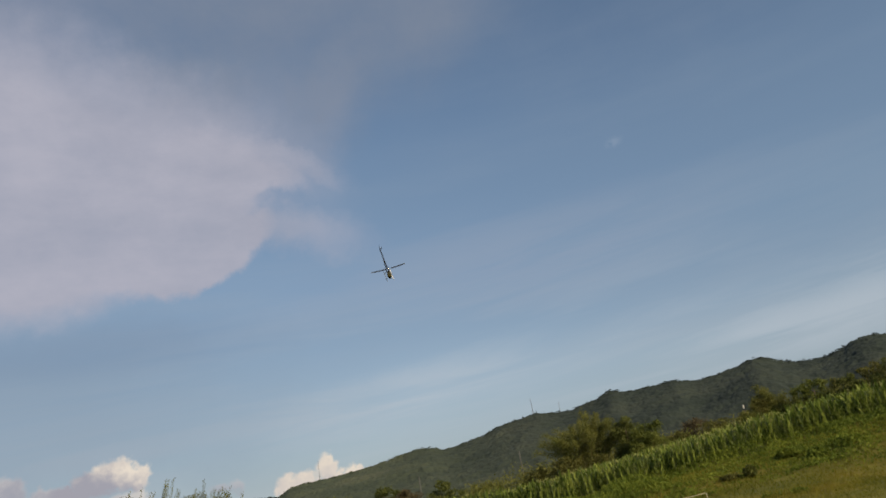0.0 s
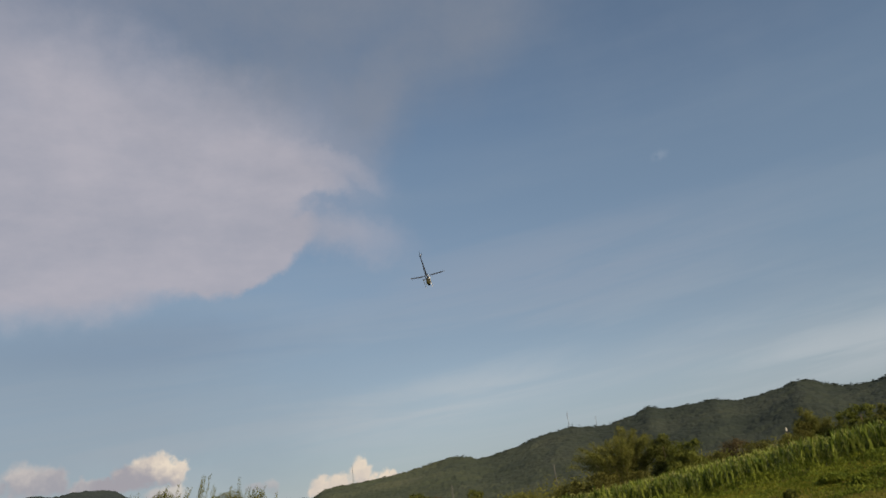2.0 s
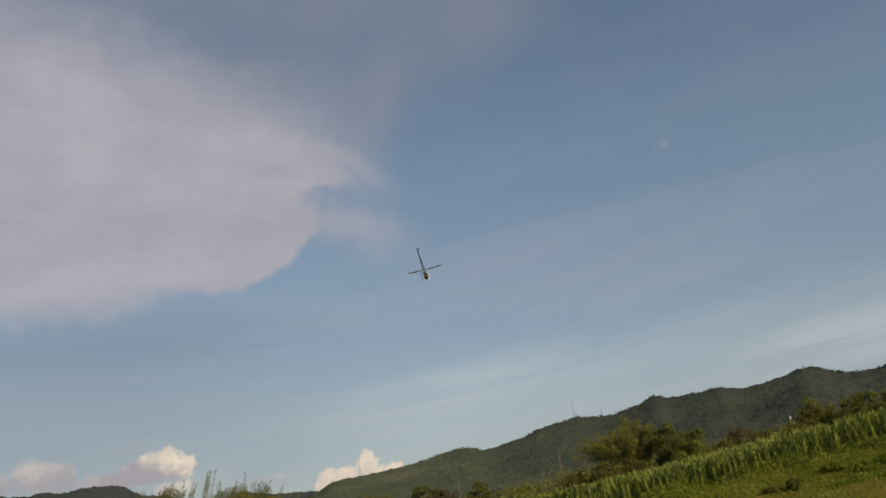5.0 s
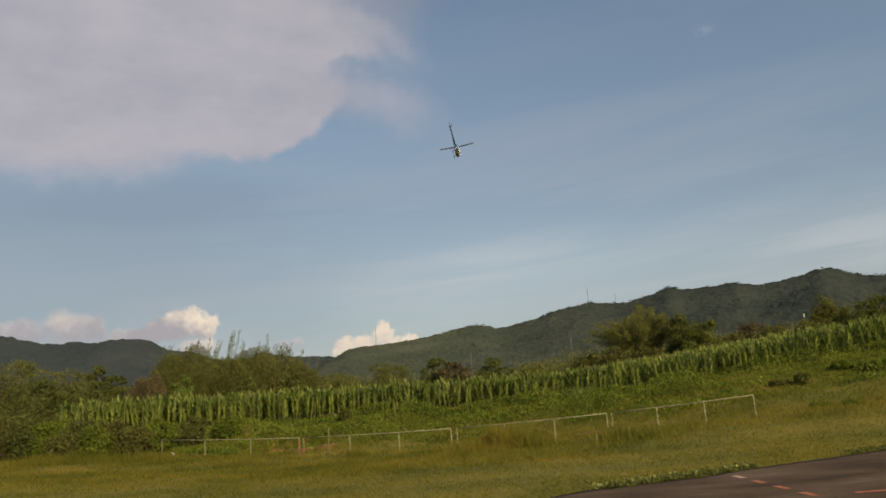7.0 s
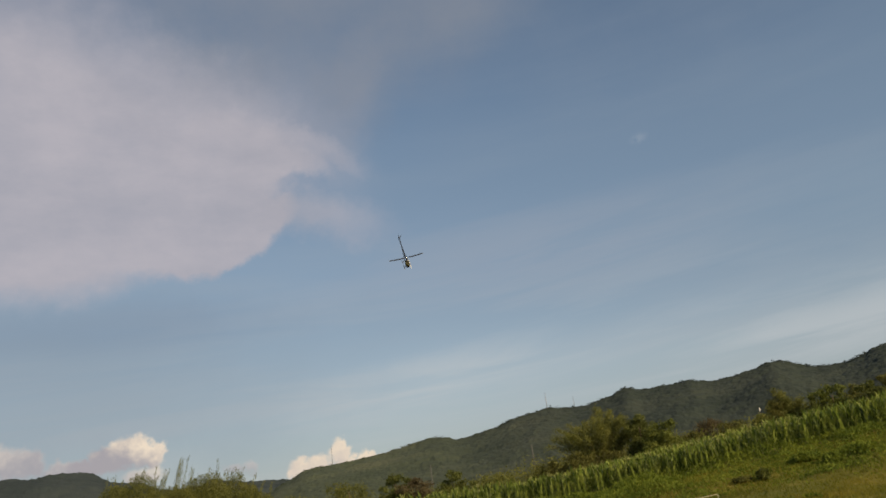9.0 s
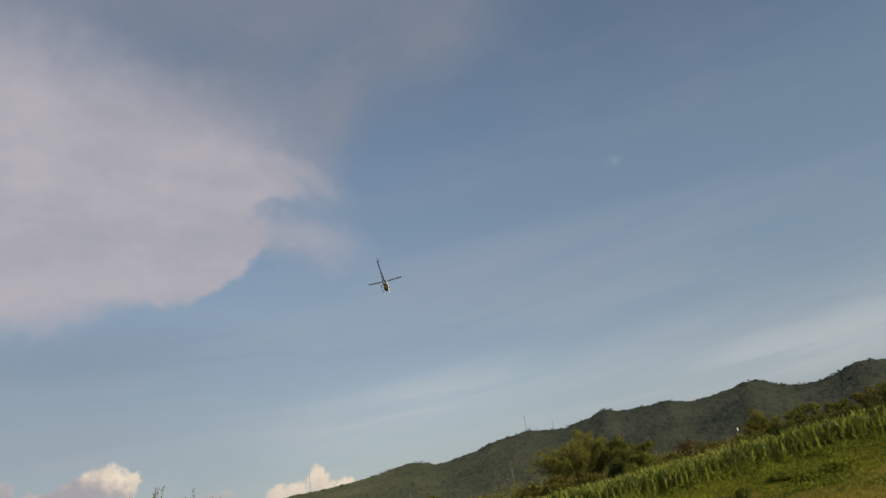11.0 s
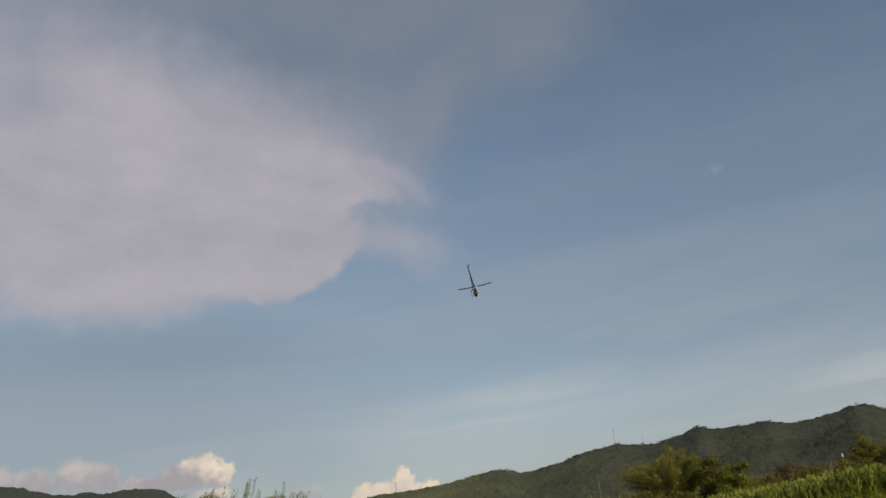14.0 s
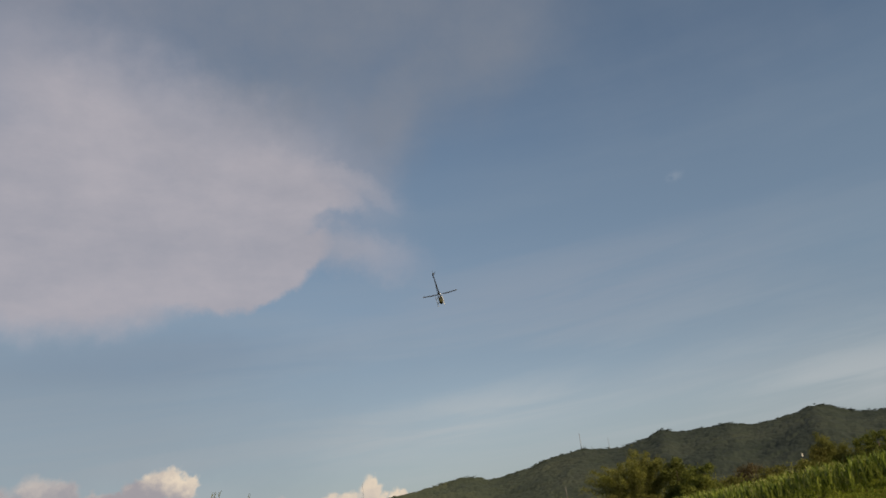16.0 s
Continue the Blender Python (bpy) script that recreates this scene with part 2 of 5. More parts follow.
def material(name, colours, scale=4.0, rough=0.8, island=0.0, bump=0.0, bump_scale=60.0, metal=0.0, trans=0.0, fine=None, coat=0.0, stretch=None, spec=0.2):
    """Two scales of noise between the given colours; island: how much each loose piece differs."""
    m = bpy.data.materials.new(name)
    m.use_nodes = True
    nt = m.node_tree
    p = nt.nodes["Principled BSDF"]
    tc = nt.nodes.new("ShaderNodeTexCoord")
    vec = tc.outputs["Object"]
    if stretch:
        mp = nt.nodes.new("ShaderNodeMapping")
        mp.inputs["Scale"].default_value = stretch
        nt.links.new(vec, mp.inputs[0])
        vec = mp.outputs[0]
    n1 = nt.nodes.new("ShaderNodeTexNoise")
    n1.inputs["Scale"].default_value = scale
    n1.inputs["Detail"].default_value = 6
    nt.links.new(vec, n1.inputs["Vector"])
    n2 = nt.nodes.new("ShaderNodeTexNoise")
    n2.inputs["Scale"].default_value = fine or scale * 9
    n2.inputs["Detail"].default_value = 4
    nt.links.new(vec, n2.inputs["Vector"])
    add = nt.nodes.new("ShaderNodeMath")
    add.operation = "MULTIPLY_ADD"
    nt.links.new(n2.outputs[0], add.inputs[0])
    add.inputs[1].default_value = 0.45
    nt.links.new(n1.outputs[0], add.inputs[2])
    last = add.outputs[0]
    off = 0.225
    if island:
        geo = nt.nodes.new("ShaderNodeNewGeometry")
        a2 = nt.nodes.new("ShaderNodeMath")
        a2.operation = "MULTIPLY_ADD"
        nt.links.new(geo.outputs["Random Per Island"], a2.inputs[0])
        a2.inputs[1].default_value = island
        nt.links.new(last, a2.inputs[2])
        last = a2.outputs[0]
        off += island / 2
    ramp = nt.nodes.new("ShaderNodeValToRGB")
    sub = nt.nodes.new("ShaderNodeMath")
    sub.operation = "SUBTRACT"
    nt.links.new(last, sub.inputs[0])
    sub.inputs[1].default_value = off
    nt.links.new(sub.outputs[0], ramp.inputs[0])
    k = len(colours)
    while len(ramp.color_ramp.elements) < k:
        ramp.color_ramp.elements.new(0.5)
    for i, c in enumerate(colours):
        e = ramp.color_ramp.elements[i]
        e.position = 0.30 + 0.40 * i / max(1, k - 1)
        e.color = (*c, 1)
    nt.links.new(ramp.outputs[0], p.inputs["Base Color"])
    p.inputs["Roughness"].default_value = rough
    p.inputs["Metallic"].default_value = metal
    p.inputs["Specular IOR Level"].default_value = spec
    if coat:
        p.inputs["Coat Weight"].default_value = coat
    if bump:
        nb = nt.nodes.new("ShaderNodeTexNoise")
        nb.inputs["Scale"].default_value = bump_scale
        nb.inputs["Detail"].default_value = 5
        nt.links.new(vec, nb.inputs["Vector"])
        b = nt.nodes.new("ShaderNodeBump")
        b.inputs["Strength"].default_value = bump
        b.inputs["Distance"].default_value = 0.02
        nt.links.new(nb.outputs[0], b.inputs["Height"])
        nt.links.new(b.outputs[0], p.inputs["Normal"])
    if trans:
        t = nt.nodes.new("ShaderNodeBsdfTranslucent")
        nt.links.new(ramp.outputs[0], t.inputs[0])
        mx = nt.nodes.new("ShaderNodeMixShader")
        mx.inputs[0].default_value = trans
        nt.links.new(p.outputs[0], mx.inputs[1])
        nt.links.new(t.outputs[0], mx.inputs[2])
        nt.links.new(mx.outputs[0], nt.nodes["Material Output"].inputs[0])
    return m


M_GROUND = material("meadow_soil", [(0.094, 0.100, 0.015), (0.148, 0.134, 0.020), (0.212, 0.164, 0.029)], 0.26, 0.95, bump=0.6, bump_scale=9)
M_DIRT = material("orange_earth", [(0.11, 0.075, 0.020), (0.145, 0.090, 0.025), (0.18, 0.115, 0.036)], 1.4, 0.95, bump=0.8, bump_scale=14)
M_ASPHALT = material("worn_asphalt", [(0.058, 0.042, 0.030), (0.096, 0.070, 0.050), (0.150, 0.112, 0.080)], 0.45, 0.9, bump=0.5, bump_scale=120, fine=14, spec=0.03, stretch=(1.0, 2.2, 1.0))
M_MARK_O = material("faded_orange_paint", [(0.26, 0.085, 0.045), (0.38, 0.14, 0.065), (0.22, 0.11, 0.075)], 3.0, 0.8, bump=0.3)
M_MARK_W = material("faded_pinkish_paint", [(0.30, 0.20, 0.17), (0.48, 0.33, 0.28), (0.42, 0.24, 0.18)], 3.0, 0.8, bump=0.3)
M_GRASS = material("meadow_grass", [(0.114, 0.126, 0.016), (0.186, 0.176, 0.023), (0.264, 0.214, 0.032)], 0.26, 0.75, island=0.08, trans=0.6, fine=1.1)
M_WEED = material("weed_leaf", [(0.070, 0.100, 0.013), (0.128, 0.168, 0.019), (0.196, 0.226, 0.028)], 0.5, 0.7, island=0.22, trans=0.5)
M_CORN = material("corn_leaf", [(0.058, 0.090, 0.015), (0.150, 0.196, 0.031), (0.264, 0.298, 0.062)], 0.8, 0.55, island=0.35, trans=0.35)
M_STALK = material("corn_stalk", [(0.10, 0.13, 0.04), (0.16, 0.17, 0.06)], 2.0, 0.7)
M_TASSEL = material("corn_tassel", [(0.16, 0.175, 0.050), (0.23, 0.235, 0.080)], 2.0, 0.8, island=0.3)
M_BARK = material("bark", [(0.07, 0.05, 0.035), (0.13, 0.10, 0.07)], 3.0, 0.95, bump=0.8, bump_scale=20)
M_LEAF_DARK = material("dark_leaf", [(0.066, 0.080, 0.018), (0.100, 0.114, 0.026), (0.138, 0.148, 0.035)], 0.3, 0.65, island=0.20, trans=0.4)
M_LEAF_OLIVE = material("olive_leaf", [(0.074, 0.077, 0.018), (0.108, 0.107, 0.025), (0.146, 0.139, 0.034)], 0.3, 0.7, island=0.20, trans=0.4)
M_LEAF_FRESH = material("fresh_leaf", [(0.085, 0.120, 0.020), (0.12, 0.165, 0.028), (0.16, 0.205, 0.040)], 0.3, 0.65, island=0.20, trans=0.4)
M_LEAF_BROWN = material("dry_reddish_leaf", [(0.072, 0.058, 0.030), (0.10, 0.080, 0.040), (0.13, 0.104, 0.052)], 0.3, 0.8, island=0.20, trans=0.4)
M_BAMBOO = material("bamboo_leaf", [(0.088, 0.097, 0.021), (0.132, 0.139, 0.030), (0.178, 0.178, 0.041)], 0.3, 0.65, island=0.20, trans=0.35)
M_CANE = material("cane_leaf", [(0.088, 0.099, 0.024), (0.124, 0.131, 0.031), (0.164, 0.164, 0.042)], 0.4, 0.7, island=0.08, trans=0.4)
# lighter leaf of the yellowish tree, also paints the dark tree's sunlit side
M_LEAF_LIT = material("yellowish_and_sunlit_leaf", [(0.078, 0.098, 0.019), (0.120, 0.140, 0.027), (0.170, 0.186, 0.038)], 0.3, 0.65, island=0.20, trans=0.4)
M_SHRUB = material("light_olive_leaf", [(0.098, 0.106, 0.024), (0.138, 0.144, 0.032), (0.180, 0.180, 0.044)], 0.3, 0.7, island=0.12, trans=0.4)
M_DRY = material("dry_grass", [(0.100, 0.085, 0.040), (0.140, 0.115, 0.052), (0.180, 0.148, 0.068)], 0.4, 0.8, island=0.18, trans=0.4)
M_CULM = material("bamboo_culm", [(0.12, 0.11, 0.04), (0.19, 0.17, 0.07)], 3.0, 0.5)
M_PIPE = material("weathered_white_pipe", [(0.18, 0.17, 0.10), (0.25, 0.235, 0.145), (0.32, 0.30, 0.20)], 2.0, 0.6, bump=0.2)
M_RUST = material("reddish_painted_pipe", [(0.25, 0.10, 0.07), (0.36, 0.17, 0.12)], 3.0, 0.7, bump=0.3)
M_CONCRETE = material("pale_concrete", [(0.062, 0.064, 0.060), (0.095, 0.095, 0.090)], 1.0, 0.9, bump=0.3)
M_STEEL = material("galvanised_steel", [(0.22, 0.22, 0.23), (0.32, 0.32, 0.33)], 1.0, 0.5, metal=0.6)
M_WHITE = material("white_plaster", [(0.42, 0.40, 0.37), (0.52, 0.50, 0.47)], 1.0, 0.8)
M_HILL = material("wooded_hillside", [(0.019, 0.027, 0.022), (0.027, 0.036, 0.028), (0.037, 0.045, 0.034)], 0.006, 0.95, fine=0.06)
# olive woodland on the ridge's low end, painted brighter as if clear of cloud shadow
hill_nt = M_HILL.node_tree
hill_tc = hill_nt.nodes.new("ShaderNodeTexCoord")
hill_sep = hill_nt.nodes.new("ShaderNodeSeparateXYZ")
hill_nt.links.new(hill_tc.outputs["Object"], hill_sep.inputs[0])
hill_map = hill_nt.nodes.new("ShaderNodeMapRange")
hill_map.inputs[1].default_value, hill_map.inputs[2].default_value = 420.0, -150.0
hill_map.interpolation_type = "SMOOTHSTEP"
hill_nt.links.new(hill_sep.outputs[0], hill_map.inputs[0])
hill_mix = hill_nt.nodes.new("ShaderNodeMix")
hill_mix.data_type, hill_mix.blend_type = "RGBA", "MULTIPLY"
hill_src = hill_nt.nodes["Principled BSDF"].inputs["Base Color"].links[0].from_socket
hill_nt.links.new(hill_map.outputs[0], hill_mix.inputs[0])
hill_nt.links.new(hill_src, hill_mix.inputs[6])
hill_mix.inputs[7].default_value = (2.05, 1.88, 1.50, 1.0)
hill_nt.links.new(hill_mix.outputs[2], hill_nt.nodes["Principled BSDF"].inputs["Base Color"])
# foliage colour shifted to blue: the haze of distance is mixed in
M_HILL_FAR = material("haze_tinted_range", [(0.022, 0.031, 0.033), (0.029, 0.039, 0.040), (0.037, 0.047, 0.046)], 0.003, 0.95, fine=0.03)
M_CARBON = material("black_carbon_fibre", [(0.010, 0.010, 0.011), (0.018, 0.018, 0.020)], 30.0, 0.7, spec=0.1)
M_CANOPY = material("black_and_yellow_canopy", [(0.012, 0.012, 0.011), (0.020, 0.020, 0.014), (0.13, 0.12, 0.05)], 9.0, 0.7)
M_PALE = material("pale_plastic", [(0.55, 0.55, 0.52), (0.66, 0.66, 0.63)], 8.0, 0.5)
M_ALU = material("brushed_aluminium", [(0.45, 0.45, 0.46), (0.55, 0.55, 0.56)], 20.0, 0.35, metal=0.9)

# ------------------------------------------------------------------ mesh tools
RNG = np.random.default_rng(7)


def mesh_np(name, V, F, mat, smooth=False):
    """A mesh from an array of points and an array of faces with the same number of corners."""
    V, F = np.asarray(V, np.float32), np.asarray(F, np.int32)
    me = bpy.data.meshes.new(name)
    k = F.shape[1]
    me.vertices.add(len(V))
    me.vertices.foreach_set("co", V.ravel())
    me.loops.add(F.size)
    me.loops.foreach_set("vertex_index", F.ravel())
    me.polygons.add(len(F))
    me.polygons.foreach_set("loop_start", np.arange(0, F.size, k, dtype=np.int32))
    me.update(calc_edges=True)
    if smooth:
        me.polygons.foreach_set("use_smooth", np.ones(len(F), bool))
    me.materials.append(mat)
    return me


def part(name, data, parent, label=""):
    ob = new(name, data)
    ob.parent = parent
    if label:
        tagged(ob, label)
    return ob


def part_bm(name, bm, mat, parent, label="", smooth=False):
    me = bpy.data.meshes.new(name)
    bm.to_mesh(me)
    bm.free()
    me.materials.append(mat)
    if smooth:
        for f in me.polygons:
            f.use_smooth = True
    return part(name, me, parent, label)


def joined(pieces):
    """Joins (V, F) pairs into one pair."""
    vs, fs, n = [], [], 0
    for v, f in pieces:
        vs.append(v)
        fs.append(np.asarray(f) + n)
        n += len(v)
    return np.concatenate(vs), np.concatenate(fs)


def tube(points, radii, sides=6):
    """A tapered tube of quads along the points, closed at its end by a narrow ring."""
    P = np.asarray(points, float)
    R = np.asarray(radii, float)
    T = np.gradient(P, axis=0)
    T /= np.linalg.norm(T, axis=1, keepdims=True) + 1e-9
    ref = np.where(np.abs(T[:, 2:]) > 0.9, np.array([[1.0, 0, 0]]), np.array([[0, 0, 1.0]]))
    A = np.cross(T, ref)
    A /= np.linalg.norm(A, axis=1, keepdims=True) + 1e-9
    B = np.cross(T, A)
    a = np.arange(sides) * 2 * np.pi / sides
    V = P[:, None] + R[:, None, None] * (np.cos(a)[None, :, None] * A[:, None] + np.sin(a)[None, :, None] * B[:, None])
    n = len(P)
    i, j = np.meshgrid(np.arange(n - 1), np.arange(sides), indexing="ij")
    j2 = (j + 1) % sides
    F = np.stack([i * sides + j, i * sides + j2, (i + 1) * sides + j2, (i + 1) * sides + j], -1).reshape(-1, 4)
    V = V.reshape(-1, 3)
    caps = []
    for row, flip in ((0, True), (n - 1, False)):
        c = len(V)
        V = np.vstack([V, P[row]])
        for q in range(0, sides, 2):
            a0, a1, a2 = row * sides + q, row * sides + (q + 1) % sides, row * sides + (q + 2) % sides
            caps.append([c, a2, a1, a0] if flip else [c, a0, a1, a2])
    return V, np.vstack([F, caps])


def cards(C, length, width, up=0.3, rng=RNG):
    """One diamond leaf at each centre, turned at random; up: how far the leaves point upwards."""
    n = len(C)
    d = rng.normal(size=(n, 3))
    d /= np.linalg.norm(d, axis=1, keepdims=True)
    d[:, 2] += up
    d /= np.linalg.norm(d, axis=1, keepdims=True)
    s = np.cross(d, rng.normal(size=(n, 3)))
    s /= np.linalg.norm(s, axis=1, keepdims=True) + 1e-9
    b = np.cross(d, s)
    L = (length * rng.uniform(0.6, 1.35, n))[:, None]
    W = (width * rng.uniform(0.6, 1.35, n))[:, None]
    V = np.stack([C - d * L / 2, C + s * W / 2 + b * W * 0.15, C + d * L / 2, C - s * W / 2 + b * W * 0.15], 1).reshape(-1, 3)
    return V, np.arange(4 * n).reshape(-1, 4)


def blades(C, height, width, lean=0.35, segs=2, rng=RNG):
    """One bent grass blade standing at each point."""
    n = len(C)
    a = rng.uniform(0, 2 * np.pi, n)
    side = np.stack([np.cos(a), np.sin(a), np.zeros(n)], 1)
    b = rng.uniform(0, 2 * np.pi, n)
    out = np.stack([np.cos(b), np.sin(b), np.zeros(n)], 1)
    h = (height * rng.uniform(0.55, 1.3, n))[:, None]
    w = (width * rng.uniform(0.6, 1.3, n))[:, None]
    ln = (lean * rng.uniform(0.2, 1.4, n))[:, None] * h
    rows = []
    for k in range(segs + 1):
        t = k / segs
        c = C + np.array([0, 0, 1.0]) * h * t * (1 - 0.2 * t) + out * ln * t * t
        ww = w * (1 - t) ** 0.7 * 0.5 + 0.0015
        rows += [c - side * ww, c + side * ww]
    V = np.stack(rows, 1)
    m = V.shape[1]
    F = np.concatenate([np.arange(n)[:, None] * m + np.array([2 * k, 2 * k + 1, 2 * k + 3, 2 * k + 2]) for k in range(segs)])
    return V.reshape(-1, 3), F


def smooth01(x, lo, hi):
    t = np.clip((np.asarray(x, float) - lo) / (hi - lo), 0, 1)
    return t * t * (3 - 2 * t)


def vnoise(x, y, scale, seed=0):
    """Smooth value noise on arrays."""
    x, y = np.asarray(x, float) / scale + 1000, np.asarray(y, float) / scale + 1000
    xi, yi = np.floor(x).astype(np.int64), np.floor(y).astype(np.int64)
    fx, fy = x - xi, y - yi
    fx, fy = fx * fx * (3 - 2 * fx), fy * fy * (3 - 2 * fy)

    def h(a, b):
        v = np.sin(a * 127.1 + b * 311.7 + seed * 74.7) * 43758.5453
        return v - np.floor(v)
    return (h(xi, yi) * (1 - fx) + h(xi + 1, yi) * fx) * (1 - fy) + (h(xi, yi + 1) * (1 - fx) + h(xi + 1, yi + 1) * fx) * fy - 0.5


def fractal(x, y, scale, octaves=4, seed=0):
    return sum(vnoise(x, y, scale / 2 ** o, seed + o) * 0.5 ** o for o in range(octaves))


# ------------------------------------------------------------------ lie of the land
def fence_y(x):
    return 34.1 - 0.46 * x


def corn_y(x):
    return 49.5 - 0.12 * x - 0.006 * (x + 2) ** 2


def ground_z(x, y):
    x, y = np.asarray(x, float), np.asarray(y, float)
    xc = np.clip(x, -34, 34)
    gf = -0.22 + 0.0026 * (np.clip(x, -18, 14) + 4.5) ** 2
    gc = 1.45 + 0.0023 * np.maximum(np.minimum(xc, 26) + 3, 0) ** 2 
    cy = corn_y(xc)
    fy = np.minimum(fence_y(xc), cy - 6)
    z = gf * smooth01(y, 17, 30)
    z = z + (gc - gf) * smooth01(y, fy + 1.5, cy - 1.0)
    z = z + np.clip(y - cy, 0, 70) * (0.008 + 0.010 * smooth01(x, 2, 18)) * smooth01(y, 20, 50)
    near = smooth01(np.hypot(x, y), 18, 26) * (1 - smooth01(np.hypot(x, y), 200, 400))
    z = z + near * (0.10 * vnoise(x, y, 5.0, 3) + 0.05 * vnoise(x, y, 1.3, 4))
    return np.where(y > 0, z, 0.0) * (1 - 0.6 * smooth01(np.hypot(x, y), 200, 600))


def gz(x, y):
    return float(ground_z(x, y))


def at(az, r):
    """Plan position at a bearing and a distance from the camera."""
    return r * math.sin(radians(az)), r * math.cos(radians(az))


# ground: one sheet, fine near the field and coarse out to the horizon
gx = np.concatenate([-np.geomspace(4800, 62, 22), np.linspace(-60, 60, 241), np.geomspace(62, 4800, 22)])
gy = np.concatenate([-np.geomspace(4800, 12, 20), np.linspace(-10, 130, 281), np.geomspace(134, 4800, 24)])
X, Y = np.meshgrid(gx, gy)
Z = ground_z(X, Y)
nxg, nyg = len(gx), len(gy)
ii, jj = np.meshgrid(np.arange(nyg - 1), np.arange(nxg - 1), indexing="ij")
F = np.stack([ii * nxg + jj, ii * nxg + jj + 1, (ii + 1) * nxg + jj + 1, (ii + 1) * nxg + jj], -1).reshape(-1, 4)
ground = new("ground", mesh_np("ground", np.stack([X, Y, Z], -1).reshape(-1, 3), F, M_GROUND, True))
tagged(ground, "grassy airfield ground rising to a cornfield bank", "ground", kind="structure")


# runway: an asphalt slab with a ragged far edge
def edge_y(x):
    x = np.asarray(x, float)
    return 13.25 + 0.54 * (x - 1.4) - 0.35 * np.clip(2.0 - x, 0, 3)


ex = np.linspace(-30, 40, 561)
rag = 0.30 * fractal(ex, ex * 0, 2.2, 4, 9)
far = np.stack([ex, edge_y(ex) + rag, np.full_like(ex, 0.035)], 1)
strips = [far]
for k in range(1, 15):
    strips.append(np.stack([ex + 0 * rag, edge_y(ex) + rag * (1 - min(1, k / 4)) - 0.25 * k ** 1.75, np.full_like(ex, 0.035)], 1))
low = far.copy()
low[:, 2] = -0.1
V = np.concatenate([low] + strips)
n = len(ex)
a, b = np.meshgrid(np.arange(len(strips)), np.arange(n - 1), indexing="ij")
F = np.stack([a * n + b, (a + 1) * n + b, (a + 1) * n + b + 1, a * n + b + 1], -1).reshape(-1, 4)
runway = new("runway", mesh_np("runway", V, F, M_ASPHALT, False))
tagged(runway, "weathered brownish grey asphalt runway with faded orange markings", "runway", kind="structure")


def mark(x0, y0, x1, y1, w, mat, label):
    d = Vector((x1 - x0, y1 - y0, 0))
    L = d.length
    bm = bmesh.new()
    bmesh.ops.create_grid(bm, x_segments=8, y_segments=2, size=0.5)
    for v in bm.verts:
        v.co = Vector((v.co.x * L, v.co.y * w + 0.02 * noise.noise(Vector((v.co.x * 9 + x0, v.co.y * 5 + y0, 0))), 0.0))
    ob = part_bm("marking", bm, mat, runway, label)
    ob.matrix_world = pose((x0 + x1) / 2, (y0 + y1) / 2, 0.040, 0, 0, math.degrees(math.atan2(d.y, d.x)))
    return ob


for k in range(9):
    y1 = 14.5 - 0.91 * k
    mark(4.97, y1, 4.98, y1 - 0.45, 0.12, M_MARK_W if k < 1 else M_MARK_O, "faded dash of runway paint")
mark(5.55, 11.35, 9.5, 11.45, 0.14, M_MARK_O, "faded orange line of runway paint")

# ------------------------------------------------------------------ hills


def ridge(name, r, crest, depth, mat, label, rough, seed, step=0.06, back=0.5, rows=90, foot=0.0):
    """A wooded range along the bearing: crest heights as angles over the eye at the distance r, falling towards the camera."""
    ca, ce = np.array([c[0] for c in crest]), np.array([c[1] for c in crest])
    az = np.arange(ca[0], ca[-1], step)
    # cubic glide between crest points
    k = np.clip(np.searchsorted(ca, az, side="right") - 1, 0, len(ca) - 2)
    t = (az - ca[k]) / (ca[k + 1] - ca[k])
    m = np.gradient(ce, ca) * 0.6
    h = ca[k + 1] - ca[k]
    el = (2 * t**3 - 3 * t**2 + 1) * ce[k] + (t**3 - 2 * t**2 + t) * h * m[k] + (-2 * t**3 + 3 * t**2) * ce[k + 1] + (t**3 - t**2) * h * m[k + 1]
    top = EYE[2] + r * np.tan(np.radians(el))
    u = np.concatenate([np.linspace(-back, 0, rows // 6, endpoint=False), np.linspace(0, 1, rows) ** 1.15])
    A, U = np.meshgrid(np.radians(az), u)
    TOP = np.broadcast_to(top, A.shape)
    Rr = r - U * depth
    fall = np.where(U >= 0, (1 - U) ** 1.25, 1 - 2.2 * np.abs(U))
    Xh, Yh = Rr * np.sin(A), Rr * np.cos(A)
    spur = np.abs(fractal(Xh, Yh, depth * 0.42, 4, seed)) * 2 - 0.35
    Zh = foot + (TOP - foot) * fall - np.clip(U, 0, 1) * (1 - np.clip(U, 0, 1)) * spur * TOP * 0.5
    wood = fractal(Xh, Yh, rough * 4.0, 4, seed + 9) + 0.5 * fractal(Xh, Yh, rough * 1.2, 2, seed + 5)
    Zh = Zh + rough * 1.0 * wood * (1 - smooth01(U, 0.9, 1.0)) - rough * 0.1
    n2 = len(az)
    i, j = np.meshgrid(np.arange(len(u) - 1), np.arange(n2 - 1), indexing="ij")
    F = np.stack([i * n2 + j, (i + 1) * n2 + j, (i + 1) * n2 + j + 1, i * n2 + j + 1], -1).reshape(-1, 4)
    ob = new(name, mesh_np(name, np.stack([Xh, Yh, Zh], -1).reshape(-1, 3), F, mat, True))
    tagged(ob, label, "hill", kind="structure")
    return az, top


